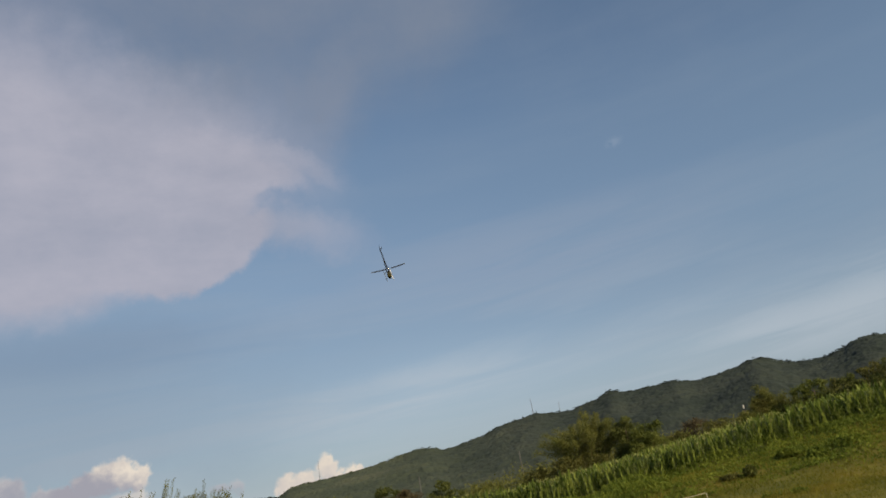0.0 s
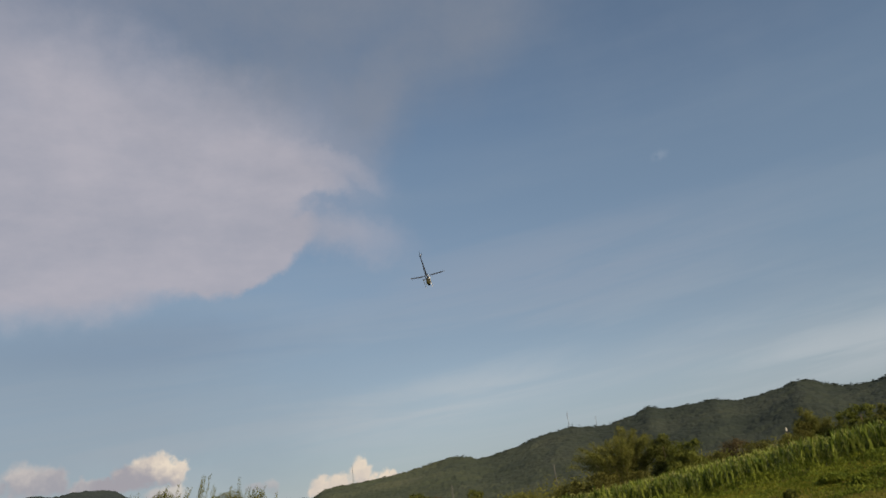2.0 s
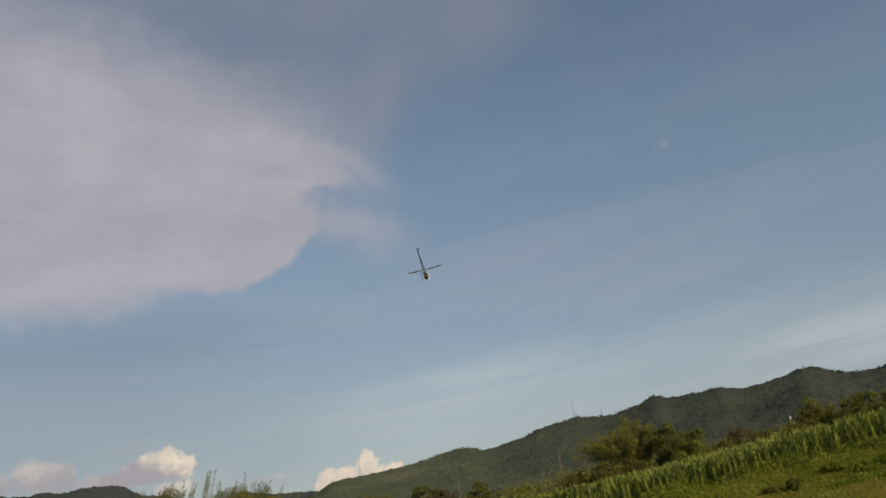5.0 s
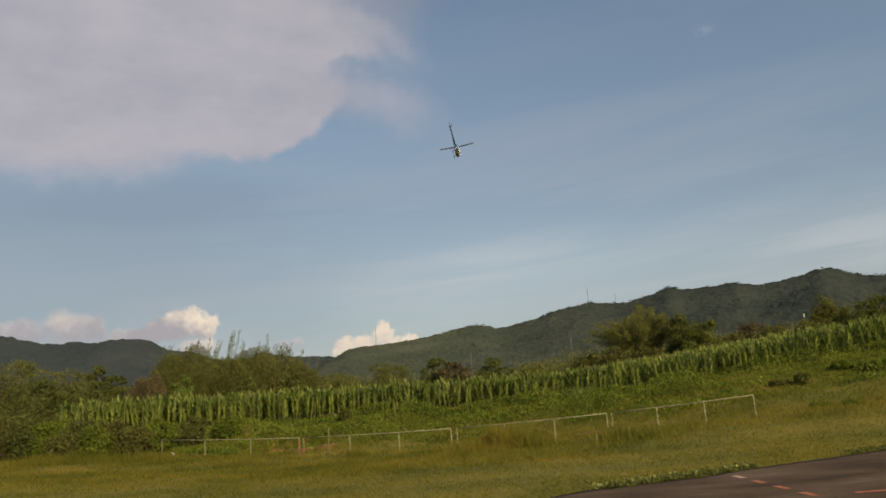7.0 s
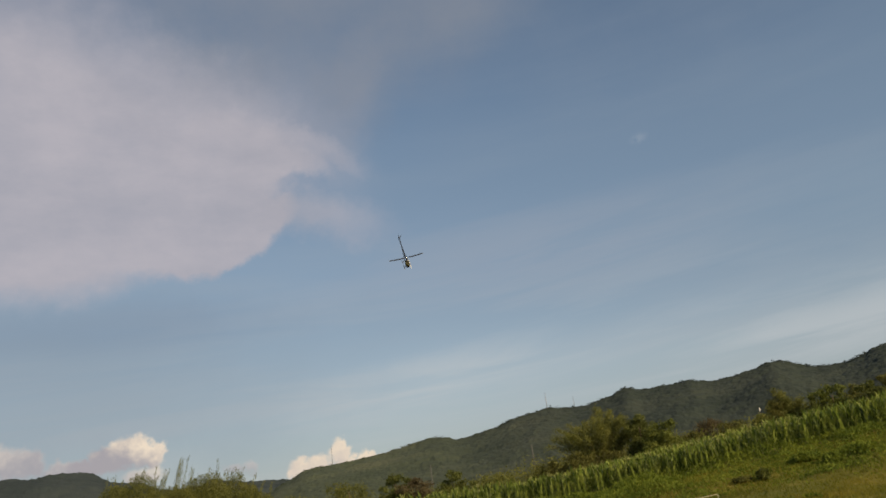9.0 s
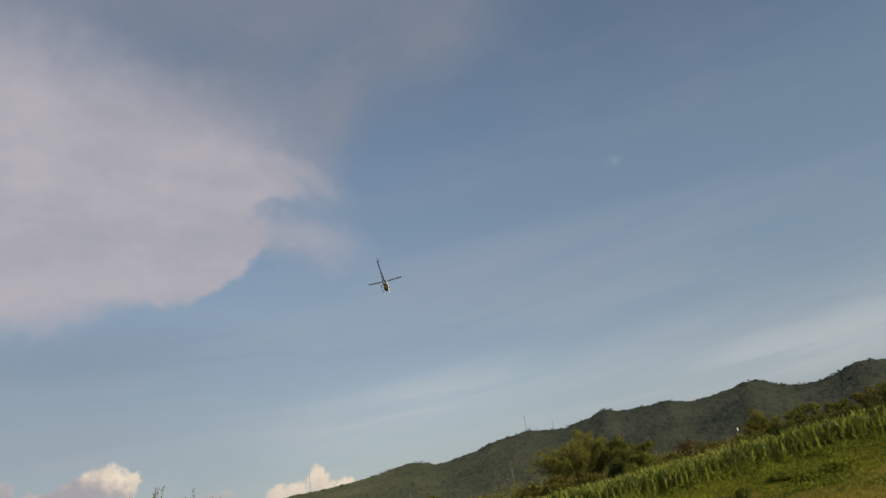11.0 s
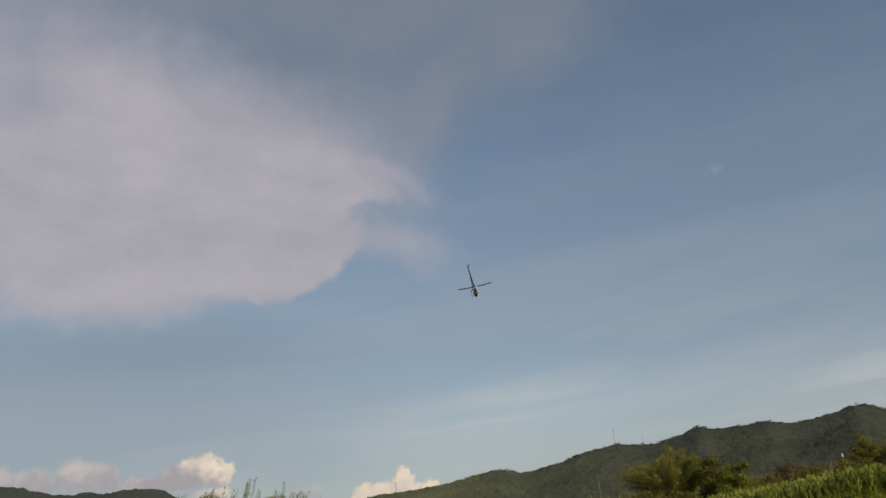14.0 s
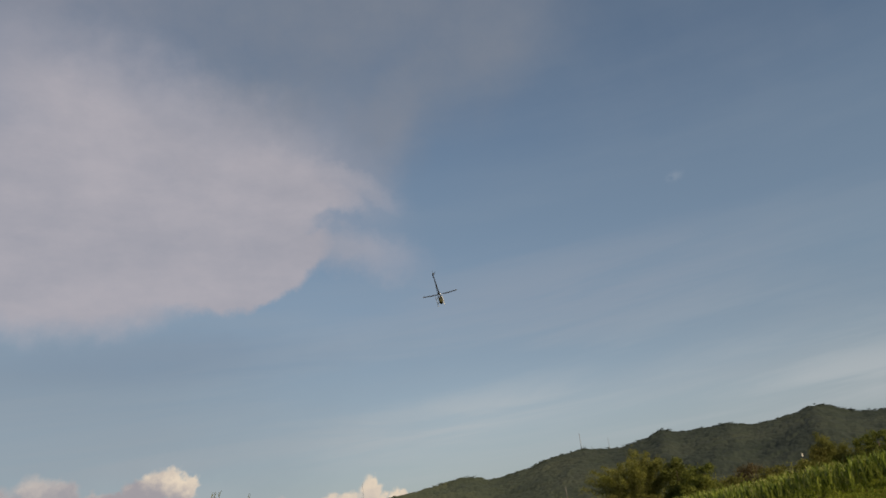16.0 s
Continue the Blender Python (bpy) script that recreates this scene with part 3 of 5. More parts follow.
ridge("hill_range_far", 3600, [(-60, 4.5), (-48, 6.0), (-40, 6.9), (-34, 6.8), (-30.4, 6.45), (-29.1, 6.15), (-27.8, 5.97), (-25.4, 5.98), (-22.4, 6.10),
      (-21.4, 5.96), (-20.0, 5.33), (-18.5, 5.0), (-16.2, 4.3), (-12, 3.2), (-7, 1.5)], 1300, M_HILL_FAR, "distant forested mountain range with bluish haze in its colour", 12.0, 21)
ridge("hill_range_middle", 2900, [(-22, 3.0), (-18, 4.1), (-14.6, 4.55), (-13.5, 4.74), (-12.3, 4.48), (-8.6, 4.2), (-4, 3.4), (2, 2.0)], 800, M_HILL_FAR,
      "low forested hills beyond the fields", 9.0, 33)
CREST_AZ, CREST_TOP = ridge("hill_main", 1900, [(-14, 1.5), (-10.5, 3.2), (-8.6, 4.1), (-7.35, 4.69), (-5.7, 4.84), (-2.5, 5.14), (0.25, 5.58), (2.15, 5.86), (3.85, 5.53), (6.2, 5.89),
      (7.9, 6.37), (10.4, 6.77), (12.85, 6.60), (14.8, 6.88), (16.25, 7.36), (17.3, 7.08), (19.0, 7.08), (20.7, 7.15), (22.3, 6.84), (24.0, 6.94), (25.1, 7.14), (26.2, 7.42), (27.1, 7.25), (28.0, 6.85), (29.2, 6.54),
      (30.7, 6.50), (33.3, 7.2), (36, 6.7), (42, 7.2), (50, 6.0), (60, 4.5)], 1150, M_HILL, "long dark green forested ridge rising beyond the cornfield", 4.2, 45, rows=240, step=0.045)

# single trees standing out along the crest
crest_rng = np.random.default_rng(91)
pick = crest_rng.choice(len(CREST_AZ), 420)
clump_r, clump_h = 1900 - crest_rng.uniform(0, 40, 420), crest_rng.uniform(0.8, 3.0, 420)
tower_side = np.exp(-((CREST_AZ[pick] - 10.6) / 0.25) ** 2) + 0.7 * np.exp(-((CREST_AZ[pick] - 11.1) / 0.2) ** 2)
clump_h += 7 * tower_side
per = 26
ca2 = np.repeat(np.radians(CREST_AZ[pick]), per)
cc = np.stack([np.repeat(clump_r, per) * np.sin(ca2), np.repeat(clump_r, per) * np.cos(ca2), np.repeat(CREST_TOP[pick] - 3.6, per)], 1)
cc += crest_rng.normal(size=cc.shape) * np.array([2.2, 2.2, 0.0]) + np.stack([0 * ca2, 0 * ca2, np.repeat(clump_h, per) * crest_rng.uniform(-0.2, 1, len(ca2)) * 0.8], 1)
LATE_CREST = cc

# ------------------------------------------------------------------ masts and poles far off


def mast(az, r, base_el, top_el, width, label):
    x, y = at(az, r)
    z0, z1 = EYE[2] + r * math.tan(radians(base_el)), EYE[2] + r * math.tan(radians(top_el))
    h = z1 - z0
    root = new("radio_mast")
    root.location = (x, y, z0)
    tagged(root, label, "radio mast", group="masts on the ridge")
    legs = [(width * 0.5 * math.cos(a), width * 0.5 * math.sin(a)) for a in (0.4, 2.5, 4.6)]
    for lx, ly in legs:
        part("leg", mesh_np("leg", *tube([(lx, ly, -4), (lx * 0.5, ly * 0.5, h)], [width * 0.16, width * 0.11], 5), M_STEEL), root)
    pieces = []
    for k in range(12):
        s, z = 1 - 0.5 * k / 12, h * k / 12
        for a in range(3):
            p, q = legs[a], legs[(a + 1) % 3]
            pieces.append(tube([(p[0] * s, p[1] * s, z), (q[0] * s, q[1] * s, z + h / 12)], [width * 0.06] * 2, 4))
    part("bracing", mesh_np("bracing", *joined(pieces), M_STEEL), root)
    return root


mast(10.48, 1890, 6.55, 7.90, 1.5, "tall slender steel radio mast on the wooded ridge")
mast(12.44, 1890, 6.45, 7.30, 1.2, "shorter steel radio mast on the wooded ridge")
mast(-5.45, 1890, 4.70, 6.20, 1.1, "thin steel mast in front of a white cloud")


def utility_pole(az, r, top_el, label):
    x, y = at(az, r)
    z = gz(x, y)
    h = EYE[2] + r * math.tan(radians(top_el)) - z
    root = new("utility_pole")
    root.location = (x, y, z)
    tagged(root, label, "utility pole", group="utility poles behind the corn")
    part("shaft", mesh_np("shaft", *tube([(0, 0, -0.3), (0, 0, h * 0.5), (0, 0, h)], [0.16, 0.14, 0.11], 8), M_CONCRETE), root)
    return root


utility_pole(8.92, 150, 4.40, "pale concrete utility pole behind the cornfield")
utility_pole(1.50, 190, 3.95, "pale concrete utility pole farther behind the corn")
utility_pole(-5.26, 240, 3.50, "faint concrete utility pole far behind the fields")

ob = new("crest_trees", mesh_np("crest_trees", *cards(LATE_CREST, 1.9, 1.6, 0.1, np.random.default_rng(92)), M_HILL))
tagged(ob, "ragged line of small trees along the ridge crest", "trees", kind="stuff")

# ------------------------------------------------------------------ trees and shrubs


def crown_points(n, lobes, rng):
    """Points near the surface of the given ellipsoids, crowded on smaller clumps that sit on them, and the way out of the crown at each."""
    w = np.array([l[3] * l[4] for l in lobes])
    small = []
    for lx, ly, lz, rr, rz in lobes:
        for q in range(7):
            d = rng.normal(size=3)
            d[2] = abs(d[2]) * 0.9 - 0.25
            d /= np.linalg.norm(d)
            f = rng.uniform(0.26, 0.46)
            small.append((lx + d[0] * rr * 0.85, ly + d[1] * rr * 0.85, lz + d[2] * rz * 0.85, rr * f, rz * f * 0.9))
    every = np.array(list(lobes) + small)
    ws = np.array([l[3] * l[4] for l in small])
    p = np.concatenate([0.42 * w / w.sum(), 0.58 * ws / ws.sum()])
    pick = rng.choice(len(every), n, p=p)
    L = every[pick]
    d = rng.normal(size=(n, 3))
    d /= np.linalg.norm(d, axis=1, keepdims=True)
    rad = rng.uniform(0.25, 1.0, n) ** 0.4
    ripple = 1 + 0.16 * np.sin(d[:, 0] * 5 + pick) * np.sin(d[:, 1] * 6 + 2 * pick) + 0.10 * rng.normal(size=n)
    return L[:, :3] + d * (rad * ripple)[:, None] * np.stack([L[:, 3], L[:, 3], L[:, 4]], 1), d


def leaf_cards(C, N, length, width, loose=0.75, rng=RNG):
    """One diamond leaf at each centre, lying roughly square to the way out of its clump."""
    n = len(C)
    m = N + np.array([0, 0, 0.35]) + rng.normal(size=(n, 3)) * loose
    m /= np.linalg.norm(m, axis=1, keepdims=True)
    d = np.cross(m, rng.normal(size=(n, 3)))
    d /= np.linalg.norm(d, axis=1, keepdims=True) + 1e-9
    s = np.cross(m, d)
    L = (length * rng.uniform(0.6, 1.35, n))[:, None]
    W = (width * rng.uniform(0.6, 1.35, n))[:, None]
    V = np.stack([C - d * L / 2, C + s * W / 2 - m * W * 0.12, C + d * L / 2, C - s * W / 2 - m * W * 0.12], 1).reshape(-1, 3)
    return V, np.arange(4 * n).reshape(-1, 4)


def tree(name, az, r, top_el, half_deg, leaf, label, category, seed, leaf_size=0.21, n=3600, trunk=True, base=0.12, flat=1.0, group="", spray=0.22):
    rng = np.random.default_rng(seed)
    x, y = at(az, r)
    z = gz(x, y)
    h = EYE[2] + r * math.tan(radians(top_el)) - z
    w = r * math.radians(half_deg) * 1.12
    root = new(name)
    root.location = (x, y, z)
    root.rotation_euler = (0, 0, rng.uniform(0, 6.28))
    tagged(root, label, category, group=group)
    lobes = []
    k = 9 + int(rng.integers(0, 5))
    for i in range(k):
        t = (i + 0.5) / k
        a = i * 2.4 + rng.uniform(-0.4, 0.4)
        zz = h * (base + (1 - base) * (0.15 + 0.75 * t))
        spread = w * (0.75 * math.sqrt(max(0.02, 1 - (abs(t - 0.4) / 0.68) ** 2))) * rng.uniform(0.8, 1.1)
        rr = w * rng.uniform(0.36, 0.58) * (1.12 - 0.45 * t)
        lobes.append((spread * math.cos(a) * flat, spread * math.sin(a), min(zz, h - rr * 0.8), rr, rr * rng.uniform(0.6, 0.9)))
    lobes.append((w * 0.1, 0, h - w * 0.30, w * 0.30, w * 0.28))
    lobes.append((0, 0, h * (base + 0.28), w * 0.72, h * 0.26))
    lobes.append((0, 0, h * (base + 0.50), w * 0.56, h * 0.22))
    if trunk:
        bend = rng.normal(size=2) * w * 0.12
        part("trunk", mesh_np("trunk", *tube([(0, 0, -0.2), (bend[0] * 0.3, bend[1] * 0.3, h * 0.25), (bend[0], bend[1], h * 0.55), (bend[0] * 1.2, bend[1] * 1.2, h * 0.8)],
                                              [h * 0.035, h * 0.028, h * 0.018, h * 0.006], 7), M_BARK, True), root)
    for lx, ly, lz, rr, _ in lobes[:6]:
        part("limb", mesh_np("limb", *tube([(0, 0, h * base * 0.8), (lx * 0.5, ly * 0.5, (h * base + lz) * 0.55), (lx, ly, lz)], [h * 0.016, h * 0.011, h * 0.004], 5), M_BARK, True), root)
    P, N = crown_points(int(n * 2.9), lobes, rng)
    up = P[:, 2] > 0.05
    P, N = P[up], N[up]
    # rounded leaves within, thin upward sprays that break the outline
    cut = int(len(P) * (1 - spray))
    out = P[cut:] + N[cut:] * rng.uniform(0.0, 0.10, (len(P) - cut, 1)) * w
    leaves = [leaf_cards(P[:cut], N[:cut], leaf_size, leaf_size * 0.60, 0.7, rng), cards(out, leaf_size * 1.8, leaf_size * 0.22, 0.9, rng)]
    part("crown", mesh_np("crown", *joined(leaves), leaf), root)
    return root


def bamboo(az, r, top_el, half_deg, label, seed, culms=64, leaf=None):
    """A fan of culms that part from one foot and arch over, bare and pale low down, feathery above."""
    rng = np.random.default_rng(seed)
    x, y = at(az, r)
    z = gz(x, y)
    h = EYE[2] + r * math.tan(radians(top_el)) - z
    w = r * math.radians(half_deg)
    root = new("bamboo_clump")
    root.location = (x, y, z)
    tagged(root, label, "bamboo")
    leaf_c = []
    for k in range(culms):
        a = rng.uniform(0, 2 * np.pi)
        lean = w * rng.uniform(0.0, 1.0) ** 0.55
        hh = h * rng.uniform(0.72, 1.0) * (1.0 - 0.22 * (lean / w) ** 2)
        b = np.array([math.cos(a), math.sin(a), 0])
        t = np.linspace(0, 1, 10)[:, None]
        sag = 0.16 * t ** 4 * (0.4 + lean / w)
        pts = b * (0.10 * w + lean * (0.75 * t ** 0.9 + 0.25 * t ** 3)) + np.array([0, 0, 1.0]) * hh * (1.12 * t - 0.12 * t * t - sag)
        if k < 40:
            part("culm", mesh_np("culm", *tube(pts, np.linspace(0.060, 0.010, 10), 5), M_CULM, True), root)
        m = 460
        tt = 0.22 + 0.80 * rng.uniform(0.0, 1.0, m) ** 0.62
        c = np.stack([np.interp(tt, t[:, 0], pts[:, i]) for i in range(3)], 1)
        puff = rng.normal(size=(m, 3)) * np.array([0.36, 0.36, 0.30]) * (1.25 - 0.75 * tt)[:, None]
        leaf_c.append(c + puff + b * (tt ** 3)[:, None] * rng.uniform(0, 0.5, (m, 1)) - np.array([0, 0, 1.0]) * (tt ** 3)[:, None] * rng.uniform(0, 0.35, (m, 1)))
    C = np.concatenate(leaf_c)
    part("foliage", mesh_np("foliage", *cards(C, 0.34, 0.050, 0.6, rng), leaf or M_BAMBOO), root)
    return root


def reeds(az, r, top_el, half_deg, label, seed, n_stalk=24, n_blade=2200, mat=None, plume_el=None):
    """A clump of tall cane grass: a soft dome of narrow leaves and, above it, slanting stalks with leaves on both sides."""
    rng = np.random.default_rng(seed)
    x, y = at(az, r)
    z = gz(x, y)
    h = EYE[2] + r * math.tan(radians(top_el)) - z
    w = r * math.radians(half_deg)
    mat = mat or M_CANE
    root = new("reed_clump")
    root.location = (x, y, z)
    tagged(root, label, "reeds")
    a = rng.uniform(0, 2 * np.pi, n_blade)
    rad = w * np.sqrt(rng.uniform(0, 1, n_blade))
    dome = 1 - 0.45 * (rad / w) ** 3
    C = np.stack([np.cos(a) * rad, np.sin(a) * rad * 0.6, np.zeros(n_blade)], 1)
    V, F = blades(C, h * 0.80 * dome, 0.05, 0.40, 4, rng)
    part("cane_thicket", mesh_np("cane_thicket", V, F, mat), root)
    m = n_blade * 9
    a = rng.uniform(0, 2 * np.pi, m)
    rad = w * np.sqrt(rng.uniform(0, 1, m)) * 1.04
    dome = 1 - 0.45 * (rad / w) ** 3
    lump = 1 + 0.30 * fractal(np.cos(a) * rad + 40 + seed, np.sin(a) * rad, 1.6, 3, seed)
    C = np.stack([np.cos(a) * rad, np.sin(a) * rad * 0.6, h * dome * lump * rng.uniform(0.05, 1.0, m) ** 0.55], 1)
    part("foliage", mesh_np("foliage", *cards(C, 0.34, 0.046, 0.5, rng), mat), root)
    if plume_el:
        top = EYE[2] + r * math.tan(radians(plume_el)) - z
        for k in range(n_stalk):
            a, q = rng.uniform(0, 2 * np.pi), w * rng.uniform(0.05, 0.85)
            b = np.array([math.cos(a) * q, math.sin(a) * q * 0.6, 0.5 * h])
            hh = top * rng.uniform(0.78, 1.0)
            tip = b * np.array([1, 1, 0]) + np.array([0.75 + rng.normal() * 0.30, rng.normal() * 0.3, hh])
            mid = (b + tip) / 2 + np.array([-0.14, 0, 0.1])
            s = part("stalk", mesh_np("stalk", *tube([b, mid, tip], [0.030, 0.024, 0.010], 5), mat, True), root)
            nl = 30
            t = np.linspace(0.35, 1.0, nl)[:, None]
            c = np.where(t < 0.5, b + (mid - b) * t * 2, mid + (tip - mid) * (t * 2 - 1))
            side = np.where(np.arange(nl) % 2, 1.0, -1.0)[:, None] * np.array([[0.16, 0.0, 0.02]]) * (1.15 - 0.7 * t)
            part("side_leaves", mesh_np("side_leaves", *cards(c + side + rng.normal(size=(nl, 3)) * 0.03, 0.36, 0.066, 1.6, rng), mat), s)
    return root


# behind the corn, from one end of the field to the other
tree("tree", -31.5, 84, 4.75, 2.2, M_LEAF_OLIVE, "dense olive green bush at the field's edge", "tree", 11, base=0.02, n=3600)
tree("tree", -29.0, 88, 4.85, 2.0, M_SHRUB, "tall yellowish olive bush at the field's edge", "tree", 10, base=0.02, n=4200, spray=0.5)
tree("tree", -28.0, 78, 3.6, 1.9, M_LEAF_DARK, "dark green bushy tree behind the corn", "tree", 12, base=0.02, n=3600)
tree("tree", -26.3, 92, 4.25, 1.6, M_SHRUB, "yellowish olive tree behind the corn", "tree", 13, base=0.02, spray=0.5)
tree("tree", -23.6, 76, 3.75, 0.95, M_LEAF_DARK, "narrow dark green tree beside dry reeds", "tree", 14, base=0.04, n=3000)
tree("tree", -24.5, 82, 4.45, 1.0, M_LEAF_DARK, "dark green shrubby tree behind the corn", "tree", 15, base=0.02)
reeds(-21.6, 80, 3.75, 1.5, "dry brown reed clump behind the corn", 16, n_blade=1100, mat=M_DRY)
tree("tree", -19.1, 72, 3.55, 0.80, M_LEAF_FRESH, "small bright green tree among olive cane", "tree", 17, base=0.03, n=2400)
reeds(-19.9, 85, 4.75, 1.6, "tall olive cane grass beside dry reeds", 18, n_stalk=4, n_blade=1700, plume_el=5.9)
reeds(-18.3, 84, 5.10, 1.7, "tall olive cane grass with feathery stalks", 45, n_stalk=8, n_blade=1900, plume_el=6.2)
reeds(-16.2, 82, 5.05, 1.9, "tall olive cane grass with upright leafy stalks", 19, n_stalk=10, n_blade=2100, plume_el=6.45)
reeds(-14.3, 83, 4.95, 1.9, "tall olive cane grass with slanting leafy stalks", 46, n_stalk=8, n_blade=2100, plume_el=6.1)
reeds(-12.6, 85, 4.60, 1.7, "olive cane grass with a few tall stalks", 20, n_stalk=5, n_blade=1900, plume_el=5.4)
reeds(-11.0, 86, 3.85, 1.6, "low olive cane grass at the clump's end", 47, n_stalk=2, n_blade=1600, plume_el=4.7)
tree("tree", -14.6, 74, 3.10, 1.0, M_LEAF_DARK, "low dark bush in front of cane grass", "shrub", 21, base=0.02, n=2600, trunk=False)
tree("tree", -11.3, 75, 3.25, 0.85, M_LEAF_DARK, "rounded dark green bush in front of cane grass", "shrub", 22, base=0.02, n=2600, trunk=False)
tree("tree", -12.9, 76, 2.85, 1.2, M_LEAF_OLIVE, "low olive bush in front of cane grass", "shrub", 50, base=0.02, n=2600, trunk=False)
tree("tree", -7.8, 100, 2.95, 2.0, M_SHRUB, "low olive bush behind the corn", "shrub", 23, base=0.02, trunk=False, n=4600, spray=0.5)
tree("tree", -4.6, 96, 3.55, 1.8, M_SHRUB, "light olive green bush behind the corn", "tree", 24, base=0.02, n=4200, spray=0.5)
tree("tree", -1.0, 82, 3.75, 1.25, M_LEAF_DARK, "dark green tree among reddish brush behind the corn", "tree", 25, base=0.03, n=3600)
tree("tree", 0.4, 80, 3.30, 1.35, M_LEAF_BROWN, "reddish bush with bare twigs behind the corn", "tree", 26, base=0.03, n=3200)
tree("tree", 2.95, 84, 3.42, 1.15, M_LEAF_DARK, "round dark green bush behind the corn", "tree", 27, base=0.03, n=3200)
tree("tree", 6.0, 104, 2.75, 1.7, M_SHRUB, "low olive shrub behind the corn", "shrub", 28, base=0.02, trunk=False, spray=0.5)
tree("tree", 9.9, 100, 3.1, 1.2, M_LEAF_OLIVE, "low olive shrub beside the bamboo", "shrub", 29, base=0.02, n=2600, trunk=False)
bamboo(13.5, 100, 6.95, 3.3, "large arching olive green bamboo clump with pale culms", 30, culms=72)
tree("tree", 11.9, 94, 3.5, 1.1, M_LEAF_OLIVE, "olive brown undergrowth at the bamboo's foot", "shrub", 31, base=0.02, n=2600, trunk=False)
tree("tree", 14.6, 94, 3.2, 0.9, M_LEAF_OLIVE, "olive undergrowth at the bamboo's foot", "shrub", 51, base=0.02, n=2200, trunk=False)
# one round tree: shaded left and sunlit right put into two leaf colours
tree("tree", 16.7, 97, 5.45, 1.15, M_LEAF_DARK, "dark leafy tree beside the bamboo", "tree", 32, base=0.03, n=4200)
tree("tree", 18.2, 93, 4.75, 1.15, M_LEAF_LIT, "sunlit right side of the dark leafy tree, in lighter leaf", "tree", 33, base=0.03, n=4600)
tree("tree", 21.0, 110, 4.4, 1.7, M_LEAF_BROWN, "reddish brown scrub below the ridge", "shrub", 34, base=0.02)
tree("tree", 20.1, 104, 3.7, 0.9, M_LEAF_OLIVE, "low olive scrub beside a leafy tree", "shrub", 53, base=0.02)
tree("tree", 22.9, 108, 4.0, 1.3, M_LEAF_OLIVE, "brownish olive scrub below the ridge", "shrub", 35, base=0.02)
tree("tree", 24.6, 86, 4.1, 0.9, M_SHRUB, "small olive tree at the top of the corn", "tree", 36, base=0.03, spray=0.5)
tree("tree", 25.7, 90, 4.8, 0.75, M_LEAF_OLIVE, "slim olive tree above the corn", "tree", 37, base=0.03, n=2800, spray=0.5)
bamboo(26.4, 92, 6.15, 1.05, "slim feathery bamboo above the corn", 52, culms=30, leaf=M_CANE)
bamboo(27.9, 98, 5.0, 1.0, "yellowish feathery bamboo above the corn", 38, culms=24)
tree("tree", 29.2, 90, 5.3, 1.25, M_LEAF_LIT, "broad yellowish green tree above the corn", "tree", 39, base=0.03, n=4600)
bamboo(30.9, 98, 5.7, 1.1, "olive bamboo clump above the corn", 40, culms=26, leaf=M_CANE)
tree("tree", 31.6, 88, 5.1, 1.2, M_LEAF_DARK, "dark green tree with uneven crown above the corn", "tree", 43, base=0.03, n=4200)
tree("tree", 33.1, 92, 5.45, 1.2, M_LEAF_OLIVE, "olive green tree at the field's upper corner", "tree", 41, base=0.03, n=4600)
tree("tree", 34.6, 86, 5.8, 1.6, M_LEAF_DARK, "dark green tree at the field's upper corner", "tree", 42, base=0.03, n=4200)
tree("tree", 37.4, 86, 6.1, 2.0, M_LEAF_DARK, "large dark tree at the field's upper corner", "tree", 44, base=0.03, n=4200)

# low scrub filling the gaps between the trees
rng = np.random.default_rng(401)
sx_a = np.radians(rng.uniform(-40, 42, 64000))
sx_r = rng.uniform(96, 132, 64000)
sx, sy = sx_r * np.sin(sx_a), sx_r * np.cos(sx_a)
tall_s = np.clip(3.9 + 3.6 * fractal(sx, sy, 11.0, 3, 61), 0.8, 5.4)
ob = new("far_scrub", mesh_np("far_scrub", *cards(np.stack([sx, sy, ground_z(sx, sy) + tall_s * rng.uniform(0.02, 1, len(sx)) * rng.uniform(0.75, 1, len(sx))], 1), 0.42, 0.14, 0.4, rng), M_SHRUB))
tagged(ob, "low olive scrub in the gaps behind the corn", "scrub", kind="stuff")

